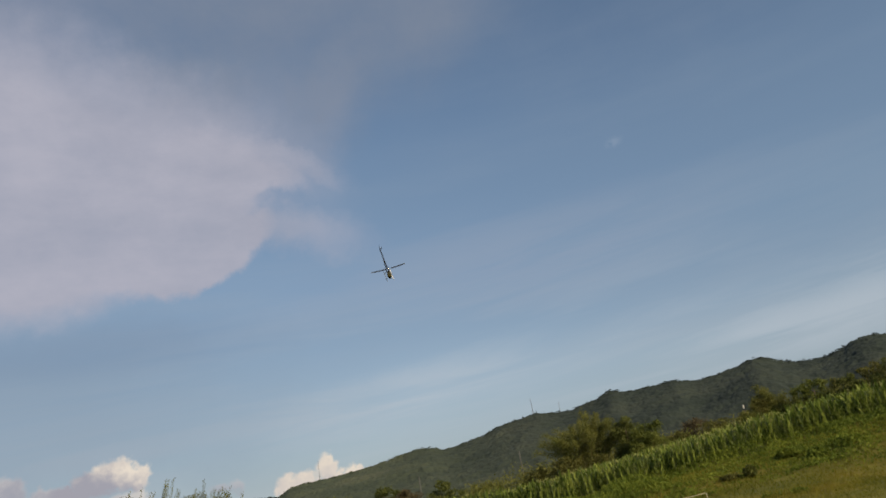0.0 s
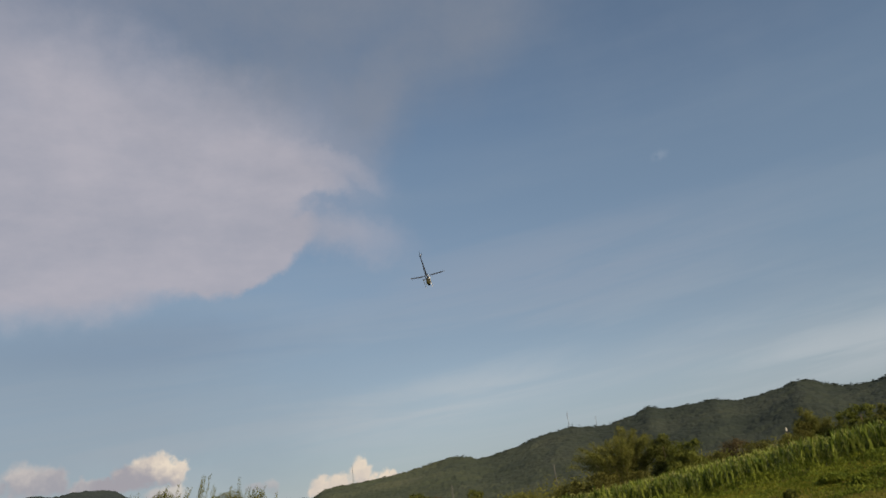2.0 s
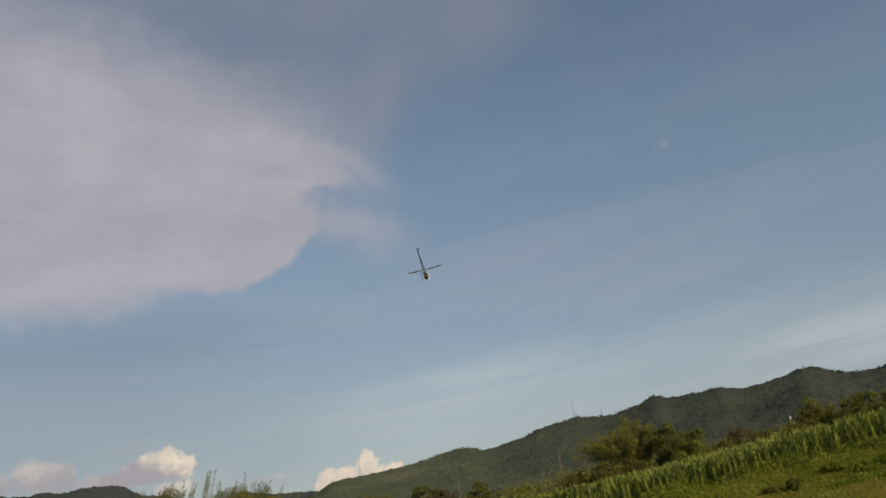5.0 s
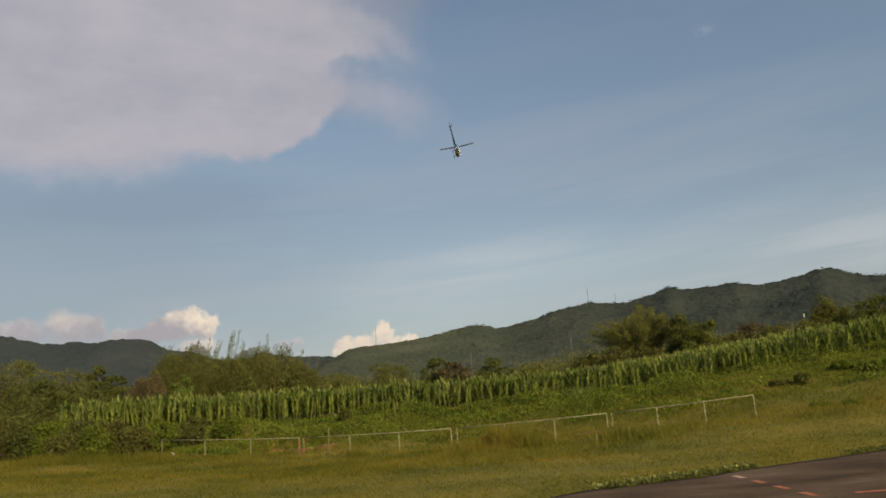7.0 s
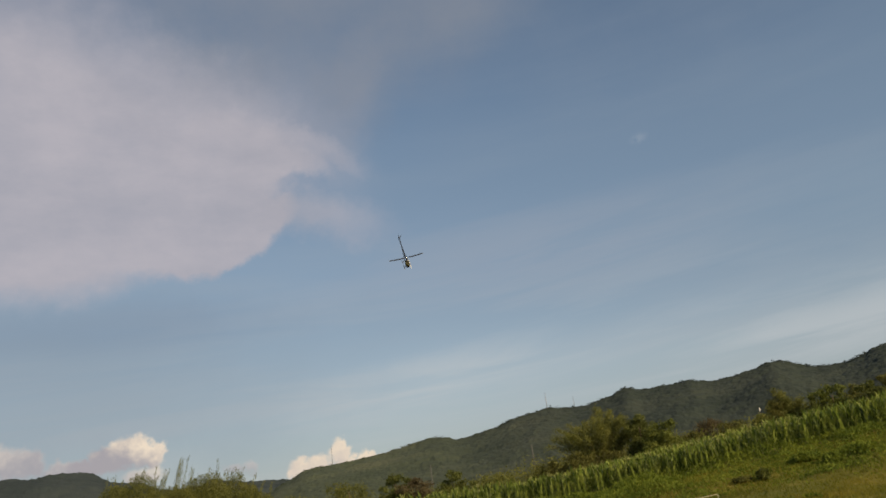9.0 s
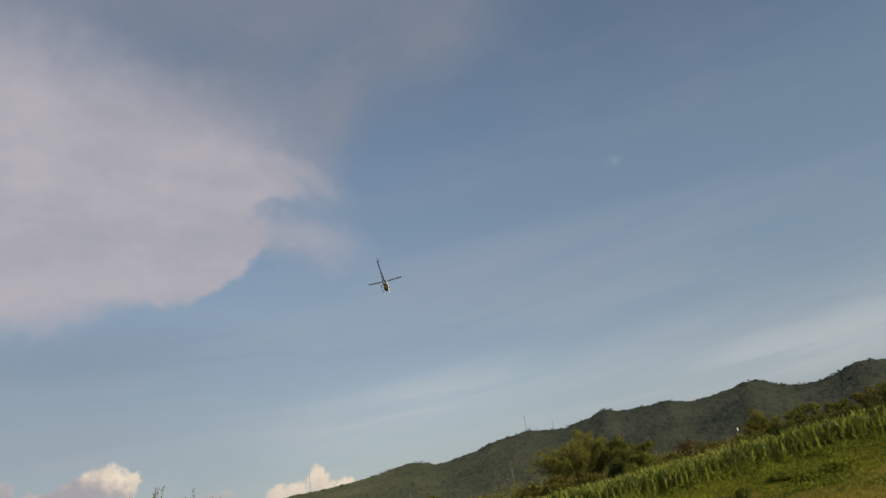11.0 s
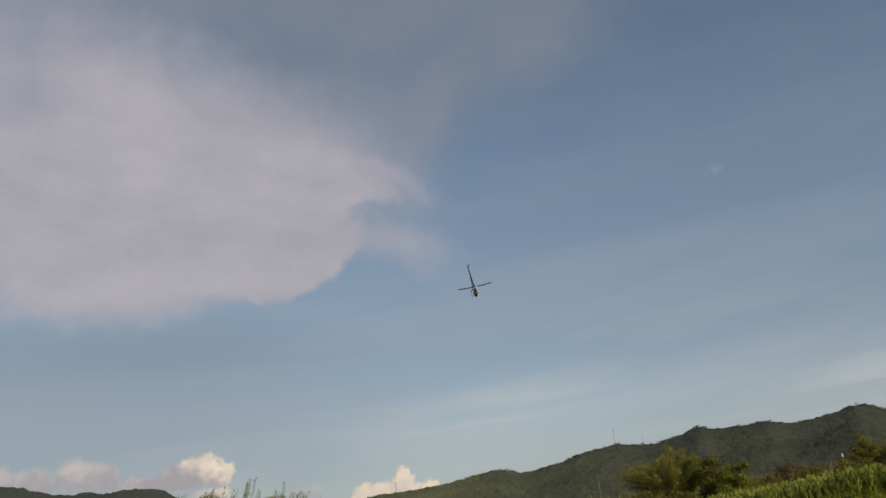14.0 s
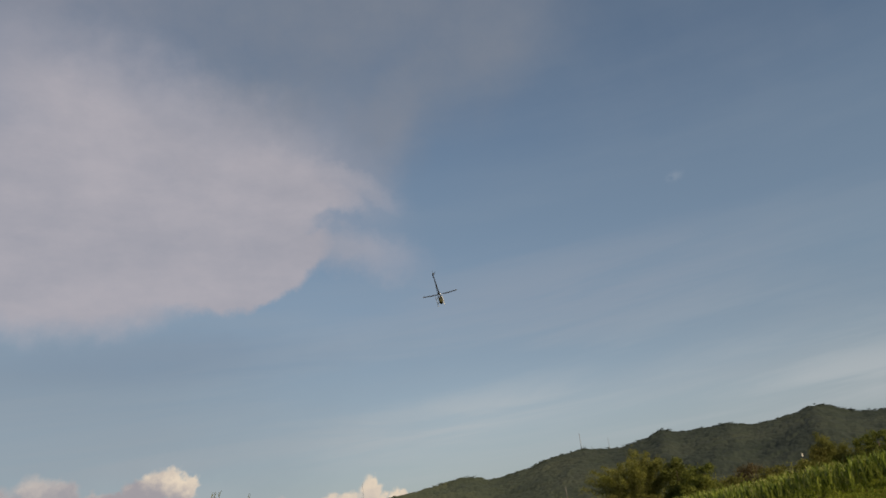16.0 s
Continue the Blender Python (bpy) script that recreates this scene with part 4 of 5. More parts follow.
# nearer bushes at the low end of the field and on the bank
for k, (az, r, el, half, leaf, label) in enumerate([
        (-30.4, 52, 1.9, 1.9, M_LEAF_OLIVE, "spreading olive bush at the field's low end"),
        (-28.6, 50, 1.5, 1.3, M_LEAF_DARK, "dark mottled bush at the field's low end"),
        (-27.0, 49, 1.0, 1.3, M_WEED, "leafy green bush beside the corn"),
        (-25.6, 46.5, 0.95, 1.1, M_LEAF_DARK, "dark weedy bush on the grass bank"),
        (-24.6, 44.5, 0.35, 0.9, M_WEED, "leafy green bush on the grass bank"),
        (-23.4, 46, 0.80, 1.1, M_LEAF_OLIVE, "olive weedy bush on the grass bank"),
        (-26.6, 43.5, -0.05, 0.9, M_LEAF_OLIVE, "low olive bush on the grass bank"),
        (-22.0, 44.5, 0.15, 0.9, M_LEAF_OLIVE, "low olive bush on the grass bank"),
        (-20.6, 46.5, 0.70, 1.0, M_WEED, "fresh green bush on the grass bank"),
        (-18.4, 47.5, 0.75, 0.8, M_LEAF_DARK, "dark green bush behind the pipe railing"),
        (-16.2, 47.5, 0.4, 0.9, M_WEED, "low green bush behind the pipe railing"),
        (-7.9, 47.2, 0.40, 0.4, M_LEAF_DARK, "small dark bush against the corn"),
        (1.4, 44.5, 0.10, 0.9, M_WEED, "low green weed clump on the bank"),
        (6.2, 43.5, 0.15, 0.8, M_WEED, "low green weed clump on the bank"),
        (9.0, 45.0, 0.70, 0.8, M_LEAF_FRESH, "low green weed clump on the bank"),
        (22.7, 40.5, 0.25, 0.50, M_LEAF_OLIVE, "small olive shrub on the slope"),
        (24.0, 40.0, 0.65, 0.36, M_LEAF_DARK, "upright dark shrub on the slope"),
        (26.8, 43.0, 1.25, 0.8, M_WEED, "leafy green weed clump on the slope"),
        (28.4, 41.5, 1.05, 0.5, M_WEED, "leafy green shrub on the slope"),
        (30.4, 42.5, 1.35, 0.6, M_WEED, "green shrub on the slope by the corn"),
        (26.6, 32.0, -1.35, 0.45, M_WEED, "small weed tuft in the meadow"),
        (24.9, 33.0, -1.40, 0.6, M_WEED, "low weed tuft in the meadow")]):
    tree("bush", az, r, el, half, leaf, label, "bush", 60 + k, leaf_size=0.15, n=int(np.clip(1700 * half * r / 60, 260, 2000)), trunk=False, base=0.0, spray=0.45)

# ------------------------------------------------------------------ corn


def corn_variant(seed):
    """Stalk, leaves and tassel of one plant, each as points and faces."""
    rng = np.random.default_rng(seed)
    h = rng.uniform(1.28, 1.50)
    bend = rng.normal(size=2) * 0.05
    stalk = tube([(0, 0, -0.1), (bend[0] * 0.3, bend[1] * 0.3, h * 0.5), (bend[0], bend[1], h)], [0.024, 0.019, 0.008], 4)
    leaves = []
    a0 = rng.uniform(0, np.pi)
    for k in range(13):
        z0 = h * (0.14 + 0.058 * k)
        a = a0 + (k % 2) * np.pi + rng.normal() * 0.35
        L = rng.uniform(0.46, 0.78) * (1.0 - 0.035 * abs(k - 6))
        up = rng.uniform(0.85, 1.25) + 0.02 * k
        d, s = np.array([math.cos(a), math.sin(a), 0]), np.array([-math.sin(a), math.cos(a), 0])
        drop = rng.uniform(0.08, 0.95)
        rows = []
        for q in range(5):
            t = q / 4
            c = d * L * (0.16 * t + 0.34 * t * t) + np.array([0, 0, z0 + L * (up * t - drop * t ** 3.0)])
            ww = 0.041 * (1 - t) ** 0.6 * (0.55 + 1.1 * min(1, t * 3)) * 0.9 + 0.003
            rows += [c - s * ww + np.array([0, 0, 0.014]), c + s * ww + np.array([0, 0, 0.014])]
        V = np.array(rows)
        leaves.append((V, np.array([[2 * q, 2 * q + 1, 2 * q + 3, 2 * q + 2] for q in range(4)])))
    tas = []
    for k in range(6):
        a = rng.uniform(0, 2 * np.pi)
        e = np.array([math.cos(a) * 0.10, math.sin(a) * 0.10, 0.0]) * (0.2 if k == 0 else rng.uniform(0.7, 1.3))
        p = np.array([bend[0], bend[1], h - 0.02])
        tas.append(tube([p, p + e * 0.6 + np.array([0, 0, 0.14]), p + e + np.array([0, 0, 0.22 + 0.08 * (k == 0)])], [0.007, 0.010, 0.004], 4))
    return stalk, joined(leaves), joined(tas)


CORN = [corn_variant(200 + k) for k in range(8)]
protos = []
for k, (st, lv, ts) in enumerate(CORN):
    protos.append((mesh_np("stalk", *st, M_STALK), mesh_np("leaves", *lv, M_CORN), mesh_np("tassel", *ts, M_TASSEL)))

rng = np.random.default_rng(5)


def corn_size(x):
    """The corn stands taller towards the field's low end."""
    return np.interp(x, [-25, -15, -3, 3, 7, 12, 17], [1.28, 1.20, 1.14, 1.06, 1.0, 0.98, 1.06])


def corn_row(depth, spacing, x0=-25.0, x1=36.0):
    x = np.arange(x0, x1, spacing)
    x = x + rng.normal(size=len(x)) * spacing * 0.25
    y = corn_y(x) + depth + rng.normal(size=len(x)) * 0.22
    keep = rng.uniform(size=len(x)) > 0.05
    return x[keep], y[keep]


def corn_mass(name, xs, ys, label, which):
    """Joined plants: which picks stalk 0, leaves 1, tassel 2."""
    zs = ground_z(xs, ys)
    ang, sc, var = rng.uniform(0, 2 * np.pi, len(xs)), rng.uniform(0.86, 1.14, len(xs)) * corn_size(xs), rng.integers(0, len(CORN), len(xs))
    groups = {w: [] for w in which}
    bloom = rng.uniform(size=len(xs)) < 0.20
    for v in range(len(CORN)):
        sel = np.where(var == v)[0]
        if not len(sel):
            continue
        full = sel
        for w in which:
            sel = full[bloom[full]] if w == 2 else full
            c, s = np.cos(ang[sel]), np.sin(ang[sel])
            V, F = CORN[v][w]
            P = np.empty((len(sel), len(V), 3))
            P[:, :, 0] = (V[None, :, 0] * c[:, None] - V[None, :, 1] * s[:, None]) * sc[sel, None] + xs[sel, None]
            P[:, :, 1] = (V[None, :, 0] * s[:, None] + V[None, :, 1] * c[:, None]) * sc[sel, None] + ys[sel, None]
            P[:, :, 2] = V[None, :, 2] * sc[sel, None] + zs[sel, None]
            FF = F[None] + (np.arange(len(sel)) * len(V))[:, None, None]
            groups[w].append((P.reshape(-1, 3), FF.reshape(-1, 4)))
    root = new(name)
    tagged(root, label, "corn", kind="stuff")
    for w in which:
        part(("stalks", "leaves", "tassels")[w], mesh_np(name, *joined(groups[w]), (M_STALK, M_CORN, M_TASSEL)[w]), root)
    return root


# the front row plant by plant
fx, fyy = corn_row(0.0, 0.34)
for k in range(len(fx)):
    v = int(rng.integers(0, len(CORN)))
    root = new("corn_plant")
    root.matrix_basis = pose(fx[k], fyy[k], gz(fx[k], fyy[k]), rng.normal() * 5, rng.normal() * 5, rng.uniform(0, 360)) @ Matrix.Scale((0.86 + 0.28 * rng.uniform()) * float(corn_size(fx[k])), 4)
    tagged(root, "tall green corn plant with arching leaves and pale tassel", "corn plant", group="corn plants along the field's edge")
    for nm, me in zip(("stalk", "leaves", "tassel"), protos[v]):
        if nm != "tassel" or rng.uniform() < 0.30:
            part(nm, me, root)
rows = [corn_row(0.7 * k, 0.30) for k in range(1, 9)]
corn_mass("corn_rows", np.concatenate([r[0] for r in rows]), np.concatenate([r[1] for r in rows]), "dense green corn behind the field's edge", (0, 1, 2))
rows = [corn_row(7.0 + 1.3 * k, 0.42, -25 if k < 5 else -4, 40) for k in range(26)]
corn_mass("corn_field", np.concatenate([r[0] for r in rows]), np.concatenate([r[1] for r in rows]), "corn field running back up the slope", (1, 2))

# ------------------------------------------------------------------ pipe railing
FENCE = [(-20.48, -11.25), (-10.95, -0.35), (0.1, 10.9), (11.25, 20.86)]


def fence_at(az):
    t = math.tan(radians(az))
    y = 34.1 / (1 + 0.46 * t)
    return t * y, y


for n_panel, (a0, a1) in enumerate(FENCE):
    p0, p1 = fence_at(a0), fence_at(a1)
    root = new("pipe_railing")
    root.location = (p0[0], p0[1], gz(*p0))
    tagged(root, "low weathered white pipe railing standing in tall grass", "railing", group="pipe railings along the meadow")
    tops = []
    for k in range(4):
        t = k / 3
        x, y = p0[0] + (p1[0] - p0[0]) * t, p0[1] + (p1[1] - p0[1]) * t
        gf = -0.22 + 0.0026 * (x + 4.5) ** 2
        tops.append((x - p0[0], y - p0[1], gf + 0.87 - root.location.z))
        rusty = (n_panel, k) in ((0, 3), (1, 0))
        part("post", mesh_np("post", *tube([(tops[-1][0], tops[-1][1], gz(x, y) - root.location.z - 0.3), tops[-1]], [0.018, 0.017], 8), M_RUST if rusty else M_PIPE, True), root,
             "reddish painted post" if rusty else "")
    part("rail", mesh_np("rail", *tube(tops, [0.016] * 4, 8), M_PIPE, True), root)


def stake(az, r, h, rad, mat, label):
    x, y = at(az, r)
    ob = new("stake", mesh_np("stake", *tube([(0, 0, -0.2), (0.01, 0.01, h * 0.5), (0.03, 0, h)], [rad, rad, rad * 0.8], 6), mat, True))
    ob.location = (x, y, gz(x, y))
    return tagged(ob, label, "stake", group="thin stakes")


stake(-9.2, math.hypot(*fence_at(-9.2)) + 0.1, 1.25, 0.030, M_CULM, "thin pale stake beside the pipe railing")
stake(6.55, 44, 0.95, 0.022, M_CULM, "thin pale stake on the weedy bank")
stake(-4.35, 45, 1.1, 0.022, M_CULM, "thin pale stake on the weedy bank")
stake(10.0, 25.5, 0.55, 0.016, M_CULM, "short dry stalk standing in the meadow")
sx_, sy_ = fence_at(-19.92)
bm = bmesh.new()
bmesh.ops.create_grid(bm, x_segments=7, y_segments=5, size=0.5)
for v in bm.verts:
    q = noise.noise_vector(v.co * 3.1 + Vector((4, 2, 7)))
    v.co = Vector(((v.co.x - 0.9 * v.co.y) * 0.11 + q.x * 0.05, q.y * 0.07, v.co.y * 0.13 + q.z * 0.06 + 0.12))
bmesh.ops.solidify(bm, geom=bm.faces[:], thickness=0.006)
scrap_me = bpy.data.meshes.new("plastic_scrap")
bm.to_mesh(scrap_me)
bm.free()
scrap_me.materials.append(M_PALE)
scrap_ob = new("plastic_scrap", scrap_me)
scrap_ob.location = (sx_, sy_ + 0.3, gz(sx_, sy_ + 0.3) + 0.10)
tagged(scrap_ob, "crumpled white plastic scrap caught in tall grass", "litter")
x, y = at(24.78, 88)
hs = EYE[2] + 88 * math.tan(radians(4.52)) - gz(x, y)
marker = new("marker_post")
marker.location = (x, y, gz(x, y))
tagged(marker, "dark post with a white painted head above the corn", "post")
part("post", mesh_np("post", *tube([(0, 0, -0.3), (0, 0, hs - 0.5)], [0.05, 0.045], 8), M_BARK, True), marker)
bm = bmesh.new()
bmesh.ops.create_cube(bm, size=1.0)
for v in bm.verts:
    v.co = Vector((v.co.x * 0.12, v.co.y * 0.10, v.co.z * 0.36 + hs - 0.18))
bmesh.ops.bevel(bm, geom=bm.edges[:], offset=0.02, segments=1, affect="EDGES")
part_bm("head", bm, M_WHITE, marker, "white painted head")

# ------------------------------------------------------------------ model helicopter in flight
HELI_R = 23.0
HELI_EL = 18.95
hx, hy = at(1.6, HELI_R * math.cos(radians(HELI_EL)))
heli = new("model_helicopter")
view = Euler((radians(111.5), radians(7.2), radians(-2.6))).to_matrix()
nose = (view @ Vector((0.30, -0.78, 0.55))).normalized()
blade_dir = view @ Vector((0.78, 0.56, -0.45))
blade_dir = (blade_dir - nose * blade_dir.dot(nose)).normalized()
up = nose.cross(blade_dir)
if (view.inverted() @ up).x < 0:
    up = -up
side = up.cross(nose)
heli.matrix_world = Matrix.Translation((hx, hy, EYE[2] + HELI_R * math.sin(radians(HELI_EL)))) @ Matrix((nose, side, up)).transposed().to_4x4()
tagged(heli, "black model helicopter with yellow-patched canopy flying nose down", "model helicopter")
# canopy: a bulging nose that narrows to the boom
bm = bmesh.new()
bmesh.ops.create_uvsphere(bm, u_segments=20, v_segments=12, radius=1.0)
for v in bm.verts:
    t = (v.co.x + 1) / 2
    v.co = Vector((v.co.x * 0.105 + 0.085, v.co.y * 0.075 * (0.6 + 0.55 * t), v.co.z * 0.095 * (0.6 + 0.5 * t) - 0.02))
part_bm("canopy", bm, M_CANOPY, heli, "black canopy with yellow patches", True)
for s in (-1, 1):
    bm = bmesh.new()
    bmesh.ops.create_cube(bm, size=1.0)
    for v in bm.verts:
        v.co = Vector((v.co.x * 0.26 - 0.02 * (v.co.z > 0) - 0.02, s * 0.04 + v.co.y * 0.004, v.co.z * 0.13 - 0.03))
    part_bm("side_frame", bm, M_CARBON, heli)
part("battery", mesh_np("battery", *tube([(0.0, 0, -0.075), (0.19, 0, -0.075)], [0.045, 0.045], 8), M_CARBON, True), heli)
part("tail_boom", mesh_np("tail_boom", *tube([(-0.08, 0, 0.0), (-0.5, 0, 0.01), (-0.86, 0, 0.02)], [0.021, 0.018, 0.016], 10), M_CARBON, True), heli, "slim black carbon tail boom")
for s in (-1, 1):
    part("boom_brace", mesh_np("boom_brace", *tube([(-0.12, s * 0.035, -0.08), (-0.50, s * 0.01, -0.005)], [0.005, 0.005], 6), M_CARBON), heli)


def plate(name, corners, th, mat, label=""):
    bm = bmesh.new()
    lo = [bm.verts.new((x, -th / 2, z)) for x, z in corners]
    hi = [bm.verts.new((x, th / 2, z)) for x, z in corners]
    bm.faces.new(lo)
    bm.faces.new(hi[::-1])
    for i in range(len(corners)):
        j = (i + 1) % len(corners)
        bm.faces.new((lo[j], lo[i], hi[i], hi[j]))
    return part_bm(name, bm, mat, heli, label)


plate("tail_fin", [(-0.80, 0.01), (-0.86, 0.01), (-0.93, 0.13), (-0.90, 0.14), (-0.83, 0.03)], 0.004, M_CARBON)
plate("lower_fin", [(-0.81, 0.0), (-0.86, 0.0), (-0.90, -0.10), (-0.87, -0.10)], 0.004, M_CARBON)
tr = part("tail_rotor_hub", mesh_np("tail_rotor_hub", *tube([(-0.86, 0.0, 0.02), (-0.86, 0.06, 0.02)], [0.012, 0.01], 8), M_ALU, True), heli)
for s in (-1, 1):
    part("tail_blade", mesh_np("tail_blade", *tube([(-0.86 + s * 0.01, 0.05, 0.02), (-0.86 + s * 0.04, 0.05, 0.02 + s * 0.12)], [0.010, 0.009], 4), M_CARBON), tr)
hub = part("rotor_head", mesh_np("rotor_head", *tube([(0, 0, 0.03), (0, 0, 0.10), (0, 0, 0.16)], [0.012, 0.012, 0.02], 10), M_ALU, True), heli)
ANG = 90.0
for s in (0, 180):
    bm = bmesh.new()
    bmesh.ops.create_cube(bm, size=1.0)
    bmesh.ops.subdivide_edges(bm, edges=[e for e in bm.edges if abs((e.verts[0].co - e.verts[1].co).x) > 0.5], cuts=6)
    for v in bm.verts:
        t = v.co.x + 0.5
        v.co = Vector((0.07 + t * 0.42, v.co.y * (0.036 if t > 0.12 else 0.025), v.co.z * 0.006 * (1.2 - t) + 0.035 * t * t))
    bm.transform(pose(0, 0, 0.14, 0, 0, ANG + s))
    blade = part_bm("rotor_blade", bm, M_CARBON, hub)
    bm = bmesh.new()
    bmesh.ops.create_cube(bm, size=1.0)
    for v in bm.verts:
        v.co = Vector((0.505 + v.co.x * 0.03, v.co.y * 0.030, v.co.z * 0.004 + 0.038))
    bm.transform(pose(0, 0, 0.14, 0, 0, ANG + s))
    part_bm("blade_tip", bm, M_CONCRETE, hub, "greyish blade tip")
for s in (-1, 1):
    skid = part("skid", mesh_np("skid", *tube([(-0.16, s * 0.10, -0.19), (-0.12, s * 0.10, -0.20), (0.16, s * 0.10, -0.20), (0.22, s * 0.10, -0.17)], [0.009] * 4, 8), M_PALE, True), heli, "pale landing skid")
    for k in (-0.06, 0.12):
        part("strut", mesh_np("strut", *tube([(k, s * 0.02, -0.09), (k, s * 0.075, -0.13), (k, s * 0.10, -0.20)], [0.010, 0.009, 0.008], 6), M_PALE, True), skid)

# ------------------------------------------------------------------ bare earth, grass and weeds
for k, (az, r, w, d) in enumerate([(-11.2, 41.8, 1.0, 0.8), (-9.3, 41.4, 0.9, 0.7), (-12.9, 42.6, 0.6, 0.5), (-17.4, 44.0, 1.1, 0.6), (9.6, 34.0, 0.8, 0.5)]):
    x, y = at(az, r)
    g = 24
    rng = np.random.default_rng(300 + k)
    ang = np.linspace(0, 2 * np.pi, g, endpoint=False)
    rings = []
    for q in (1.0, 0.85, 0.6, 0.3):
        rr = q * (1 + 0.22 * np.sin(3 * ang + k) + 0.12 * rng.normal(size=g))
        px, py = x + np.cos(ang) * w * rr, y + np.sin(ang) * d * rr
        rings.append(np.stack([px, py, ground_z(px, py) + (0.18 * (1 - q) ** 0.7 * (0.75 if k == 4 else 1) if q < 1 else -0.05)], 1))
    V = np.concatenate(rings)
    F = [[i * g + j, i * g + (j + 1) % g, (i + 1) * g + (j + 1) % g, (i + 1) * g + j] for i in range(3) for j in range(g)]
    F += [[3 * g + j, 3 * g + j + 1, 3 * g + (g - 2 - j), 3 * g + (g - 1 - j)] for j in range(g // 2 - 1)]
    ob = new("earth_heap", mesh_np("earth_heap", V, F, M_DIRT, True))
    tagged(ob, "low heap of bare orange earth behind the railing", "earth", group="orange earth heaps")

rng = np.random.default_rng(77)


def scatter(n, az_lo, az_hi, r_lo, r_hi, power=1.0):
    a = np.radians(rng.uniform(az_lo, az_hi, n))
    r = r_lo + (r_hi - r_lo) * rng.uniform(0, 1, n) ** power
    return r * np.sin(a), r * np.cos(a)


# meadow grass between the runway and the bank
xs, ys = scatter(210000, -37, 37, 9, 47, 1.25)
ok = (ys > edge_y(xs) - 0.10 + 0.25 * fractal(xs, ys, 0.9, 3, 44)) & (ys < corn_y(xs) - 0.5) & (ys > 6)
ok &= rng.uniform(size=len(xs)) < 0.55 + 0.9 * fractal(xs, ys, 3.0, 3, 5) + 0.25
xs, ys = xs[ok], ys[ok]
az_g = np.degrees(np.arctan2(xs, ys))
tall = 0.08 + 0.13 * smooth01(ys, 18, 30) + 0.12 * np.clip(fractal(xs, ys, 5.0, 3, 8), -0.4, 1)
tall += 0.50 * smooth01(ys - fence_y(xs), -6.0, -1.0) * (1 - smooth01(ys - fence_y(xs), 0.5, 3.0)) * smooth01(az_g, 0.0, 3.0) * (1 - smooth01(az_g, 4.0, 7.5))
V, F = blades(np.stack([xs, ys, ground_z(xs, ys) - 0.02], 1), np.maximum(tall, 0.08), 0.014 + 0.0005 * ys, 1.0, 2, rng)
ob = new("meadow_grass", mesh_np("meadow_grass", V, F, M_GRASS))
tagged(ob, "yellowish green meadow grass beside the runway", "grass", kind="stuff")

# taller seeding grass that hides a stretch of the railing
tx, ty = [], []
for az, r, sa_, sr, cnt in ((3.1, 32.0, 0.75, 0.7, 2600), (4.3, 31.4, 0.8, 0.8, 2600), (5.6, 31.0, 0.7, 0.8, 1300), (-7.2, 34.6, 0.35, 0.4, 420), (1.0, 30.5, 1.6, 1.2, 900), (12.5, 29.0, 1.3, 1.0, 900),
                             (-27.5, 41.6, 1.9, 0.9, 2200), (-23.5, 41.4, 1.6, 0.8, 2000), (-20.8, 41.0, 0.9, 0.7, 800)):
    ga, gr = np.radians(az + rng.normal(size=cnt) * sa_), r + rng.normal(size=cnt) * sr
    tx.append(gr * np.sin(ga))
    ty.append(gr * np.cos(ga))
tx, ty = np.concatenate(tx), np.concatenate(ty)
th = np.clip(0.75 + 0.9 * fractal(tx, ty, 1.4, 3, 19), 0.25, 1.25) * np.where((tx > 1.4) & (tx < 3.0), 1.0, 0.62)
V, F = blades(np.stack([tx, ty, ground_z(tx, ty) - 0.03], 1), th, 0.020, 0.38, 3, rng)
ob = new("tall_grass", mesh_np("tall_grass", V, F, M_GRASS))
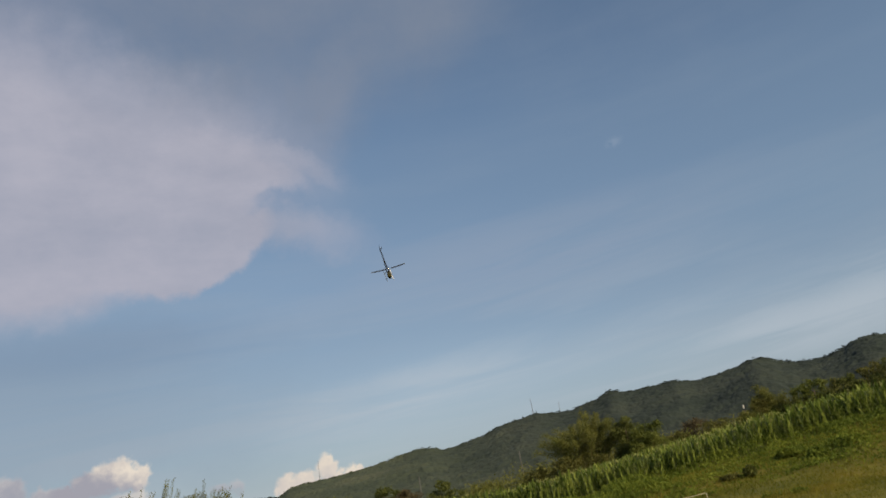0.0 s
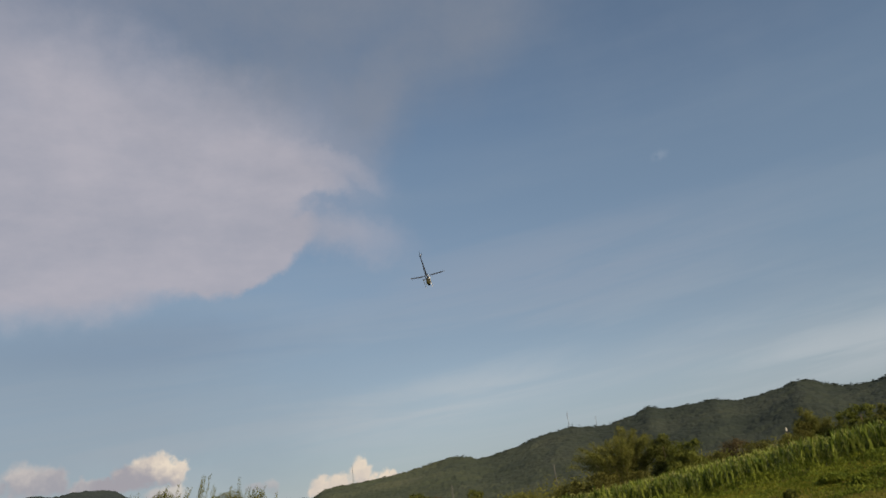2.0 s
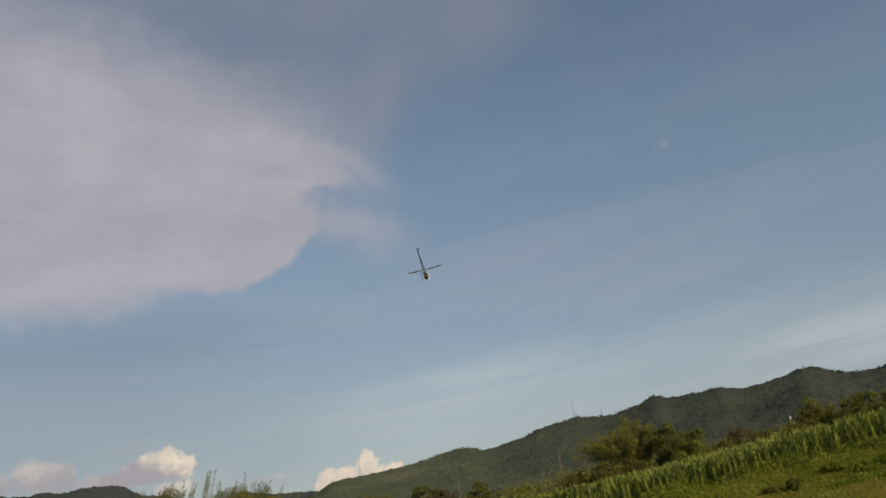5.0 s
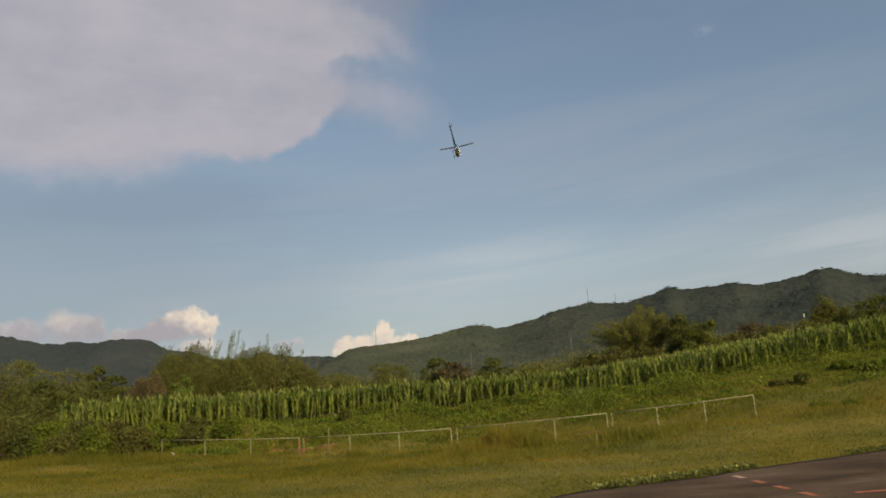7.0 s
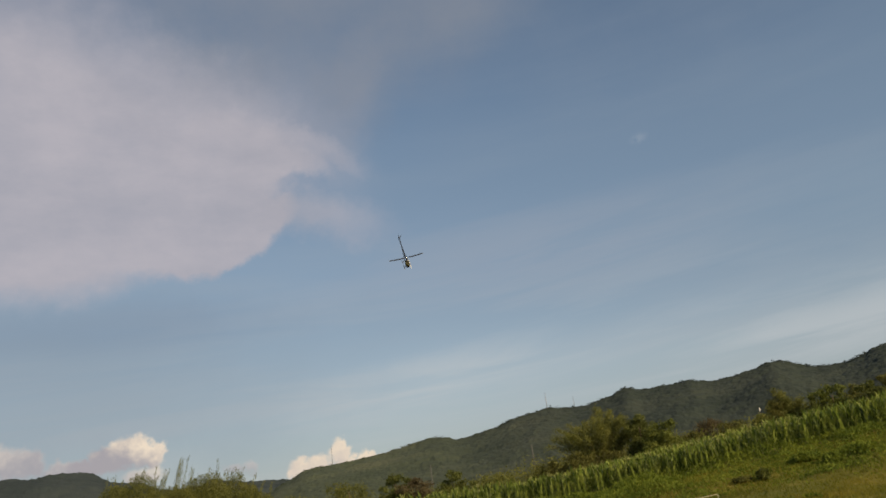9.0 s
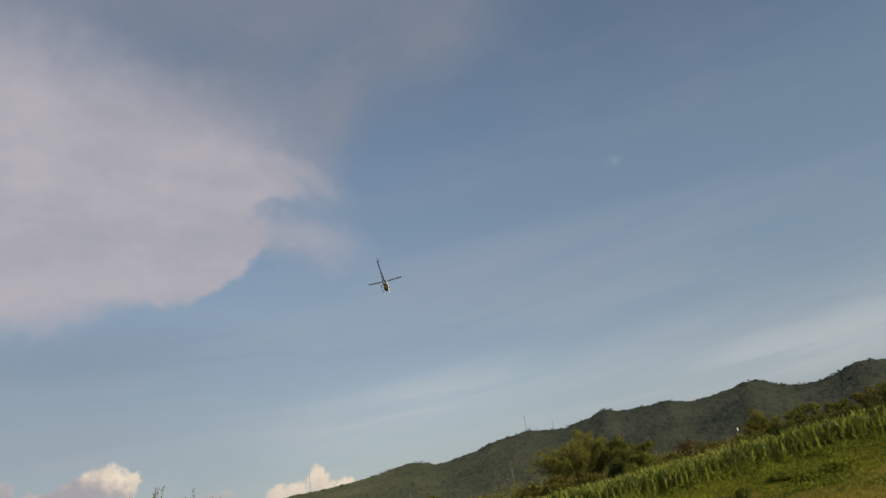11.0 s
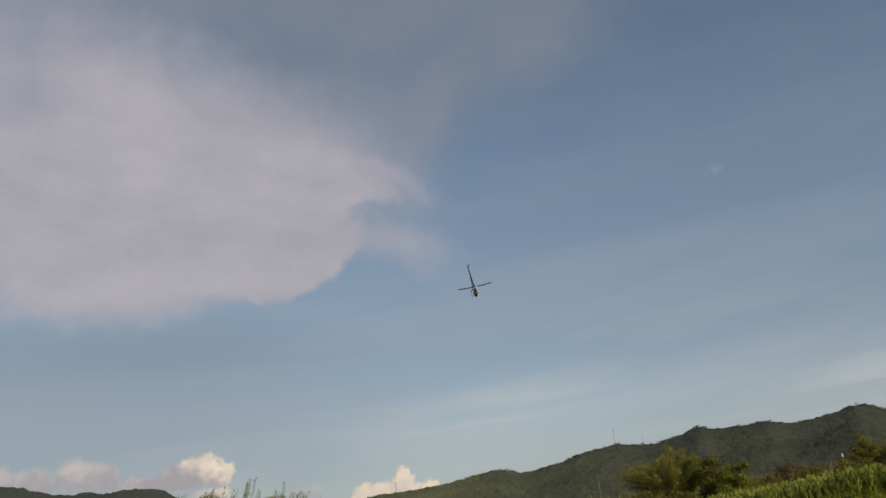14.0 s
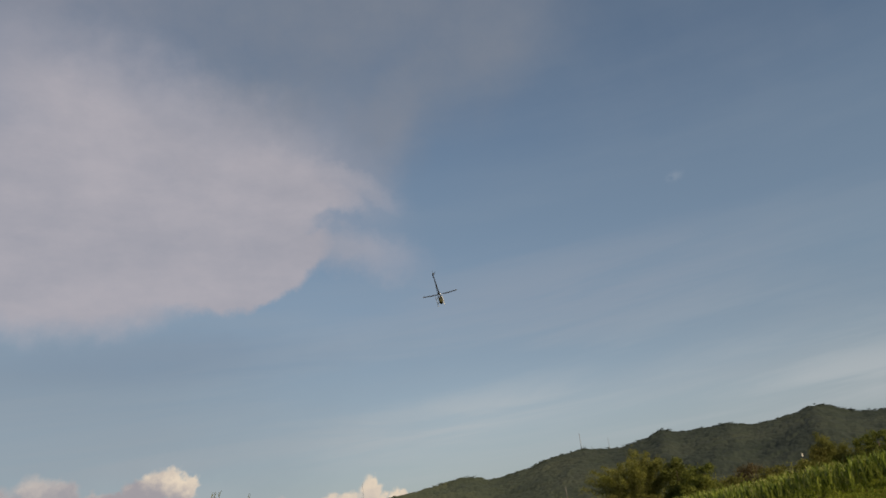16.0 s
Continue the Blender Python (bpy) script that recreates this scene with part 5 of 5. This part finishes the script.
tagged(ob, "tall yellowish seeding grass around the pipe railing", "grass", kind="stuff")

# weeds over the bank up to the corn
xs, ys = scatter(200000, -38, 38, 31, 52, 1.0)
dens = fractal(xs, ys, 2.6, 4, 15)
into = ys - np.maximum(fence_y(xs) + 1.2, corn_y(xs) - 9.5) + 5.0 * fractal(xs, ys, 3.2, 4, 3)
ok = (rng.uniform(size=len(xs)) < smooth01(into, -2.5, 3.5)) & (ys < corn_y(xs) + 0.6)
xs, ys, dens = xs[ok], ys[ok], dens[ok]
hh = np.clip(0.24 + 1.15 * dens + 0.10 * smooth01(ys - corn_y(xs), -2.5, -0.3), 0.04, 1.0) * rng.uniform(0.1, 1.0, len(xs)) ** 0.7
V, F = cards(np.stack([xs, ys, ground_z(xs, ys) + hh], 1), 0.19, 0.062, 0.9, rng)
ob = new("bank_weeds", mesh_np("bank_weeds", V, F, M_WEED))
tagged(ob, "leafy green weeds covering the bank below the corn", "weeds", kind="stuff")

# ragged weeds along the asphalt's edge
ex2 = rng.uniform(-4, 17, 9000)
ey2 = edge_y(ex2) + np.abs(rng.normal(size=9000)) * 0.30 - 0.12
k = (fractal(ex2, ey2 * 0, 1.1, 3, 31) > 0.02) & (rng.uniform(size=9000) < np.where(ex2 > 6.0, 0.55, 1.0))
ex2, ey2 = ex2[k], ey2[k]
V, F = cards(np.stack([ex2, ey2, 0.03 + rng.uniform(0.0, 0.085, len(ex2))], 1), 0.075, 0.032, 0.5, rng)
ob = new("edge_weeds", mesh_np("edge_weeds", V, F, M_LEAF_DARK))
tagged(ob, "dark low weeds creeping over the asphalt edge", "weeds", kind="stuff")
ex3 = rng.uniform(2.3, 5.7, 240)
ey3 = edge_y(ex3) + rng.uniform(-0.05, 0.45, 240)
V, F = cards(np.stack([ex3, ey3, rng.uniform(0.05, 0.13, 240)], 1), 0.055, 0.045, 0.4, rng)
ob = new("weed_flowers", mesh_np("weed_flowers", V, F, M_TASSEL))
tagged(ob, "small pale flower heads along the asphalt edge", "flowers", kind="stuff")
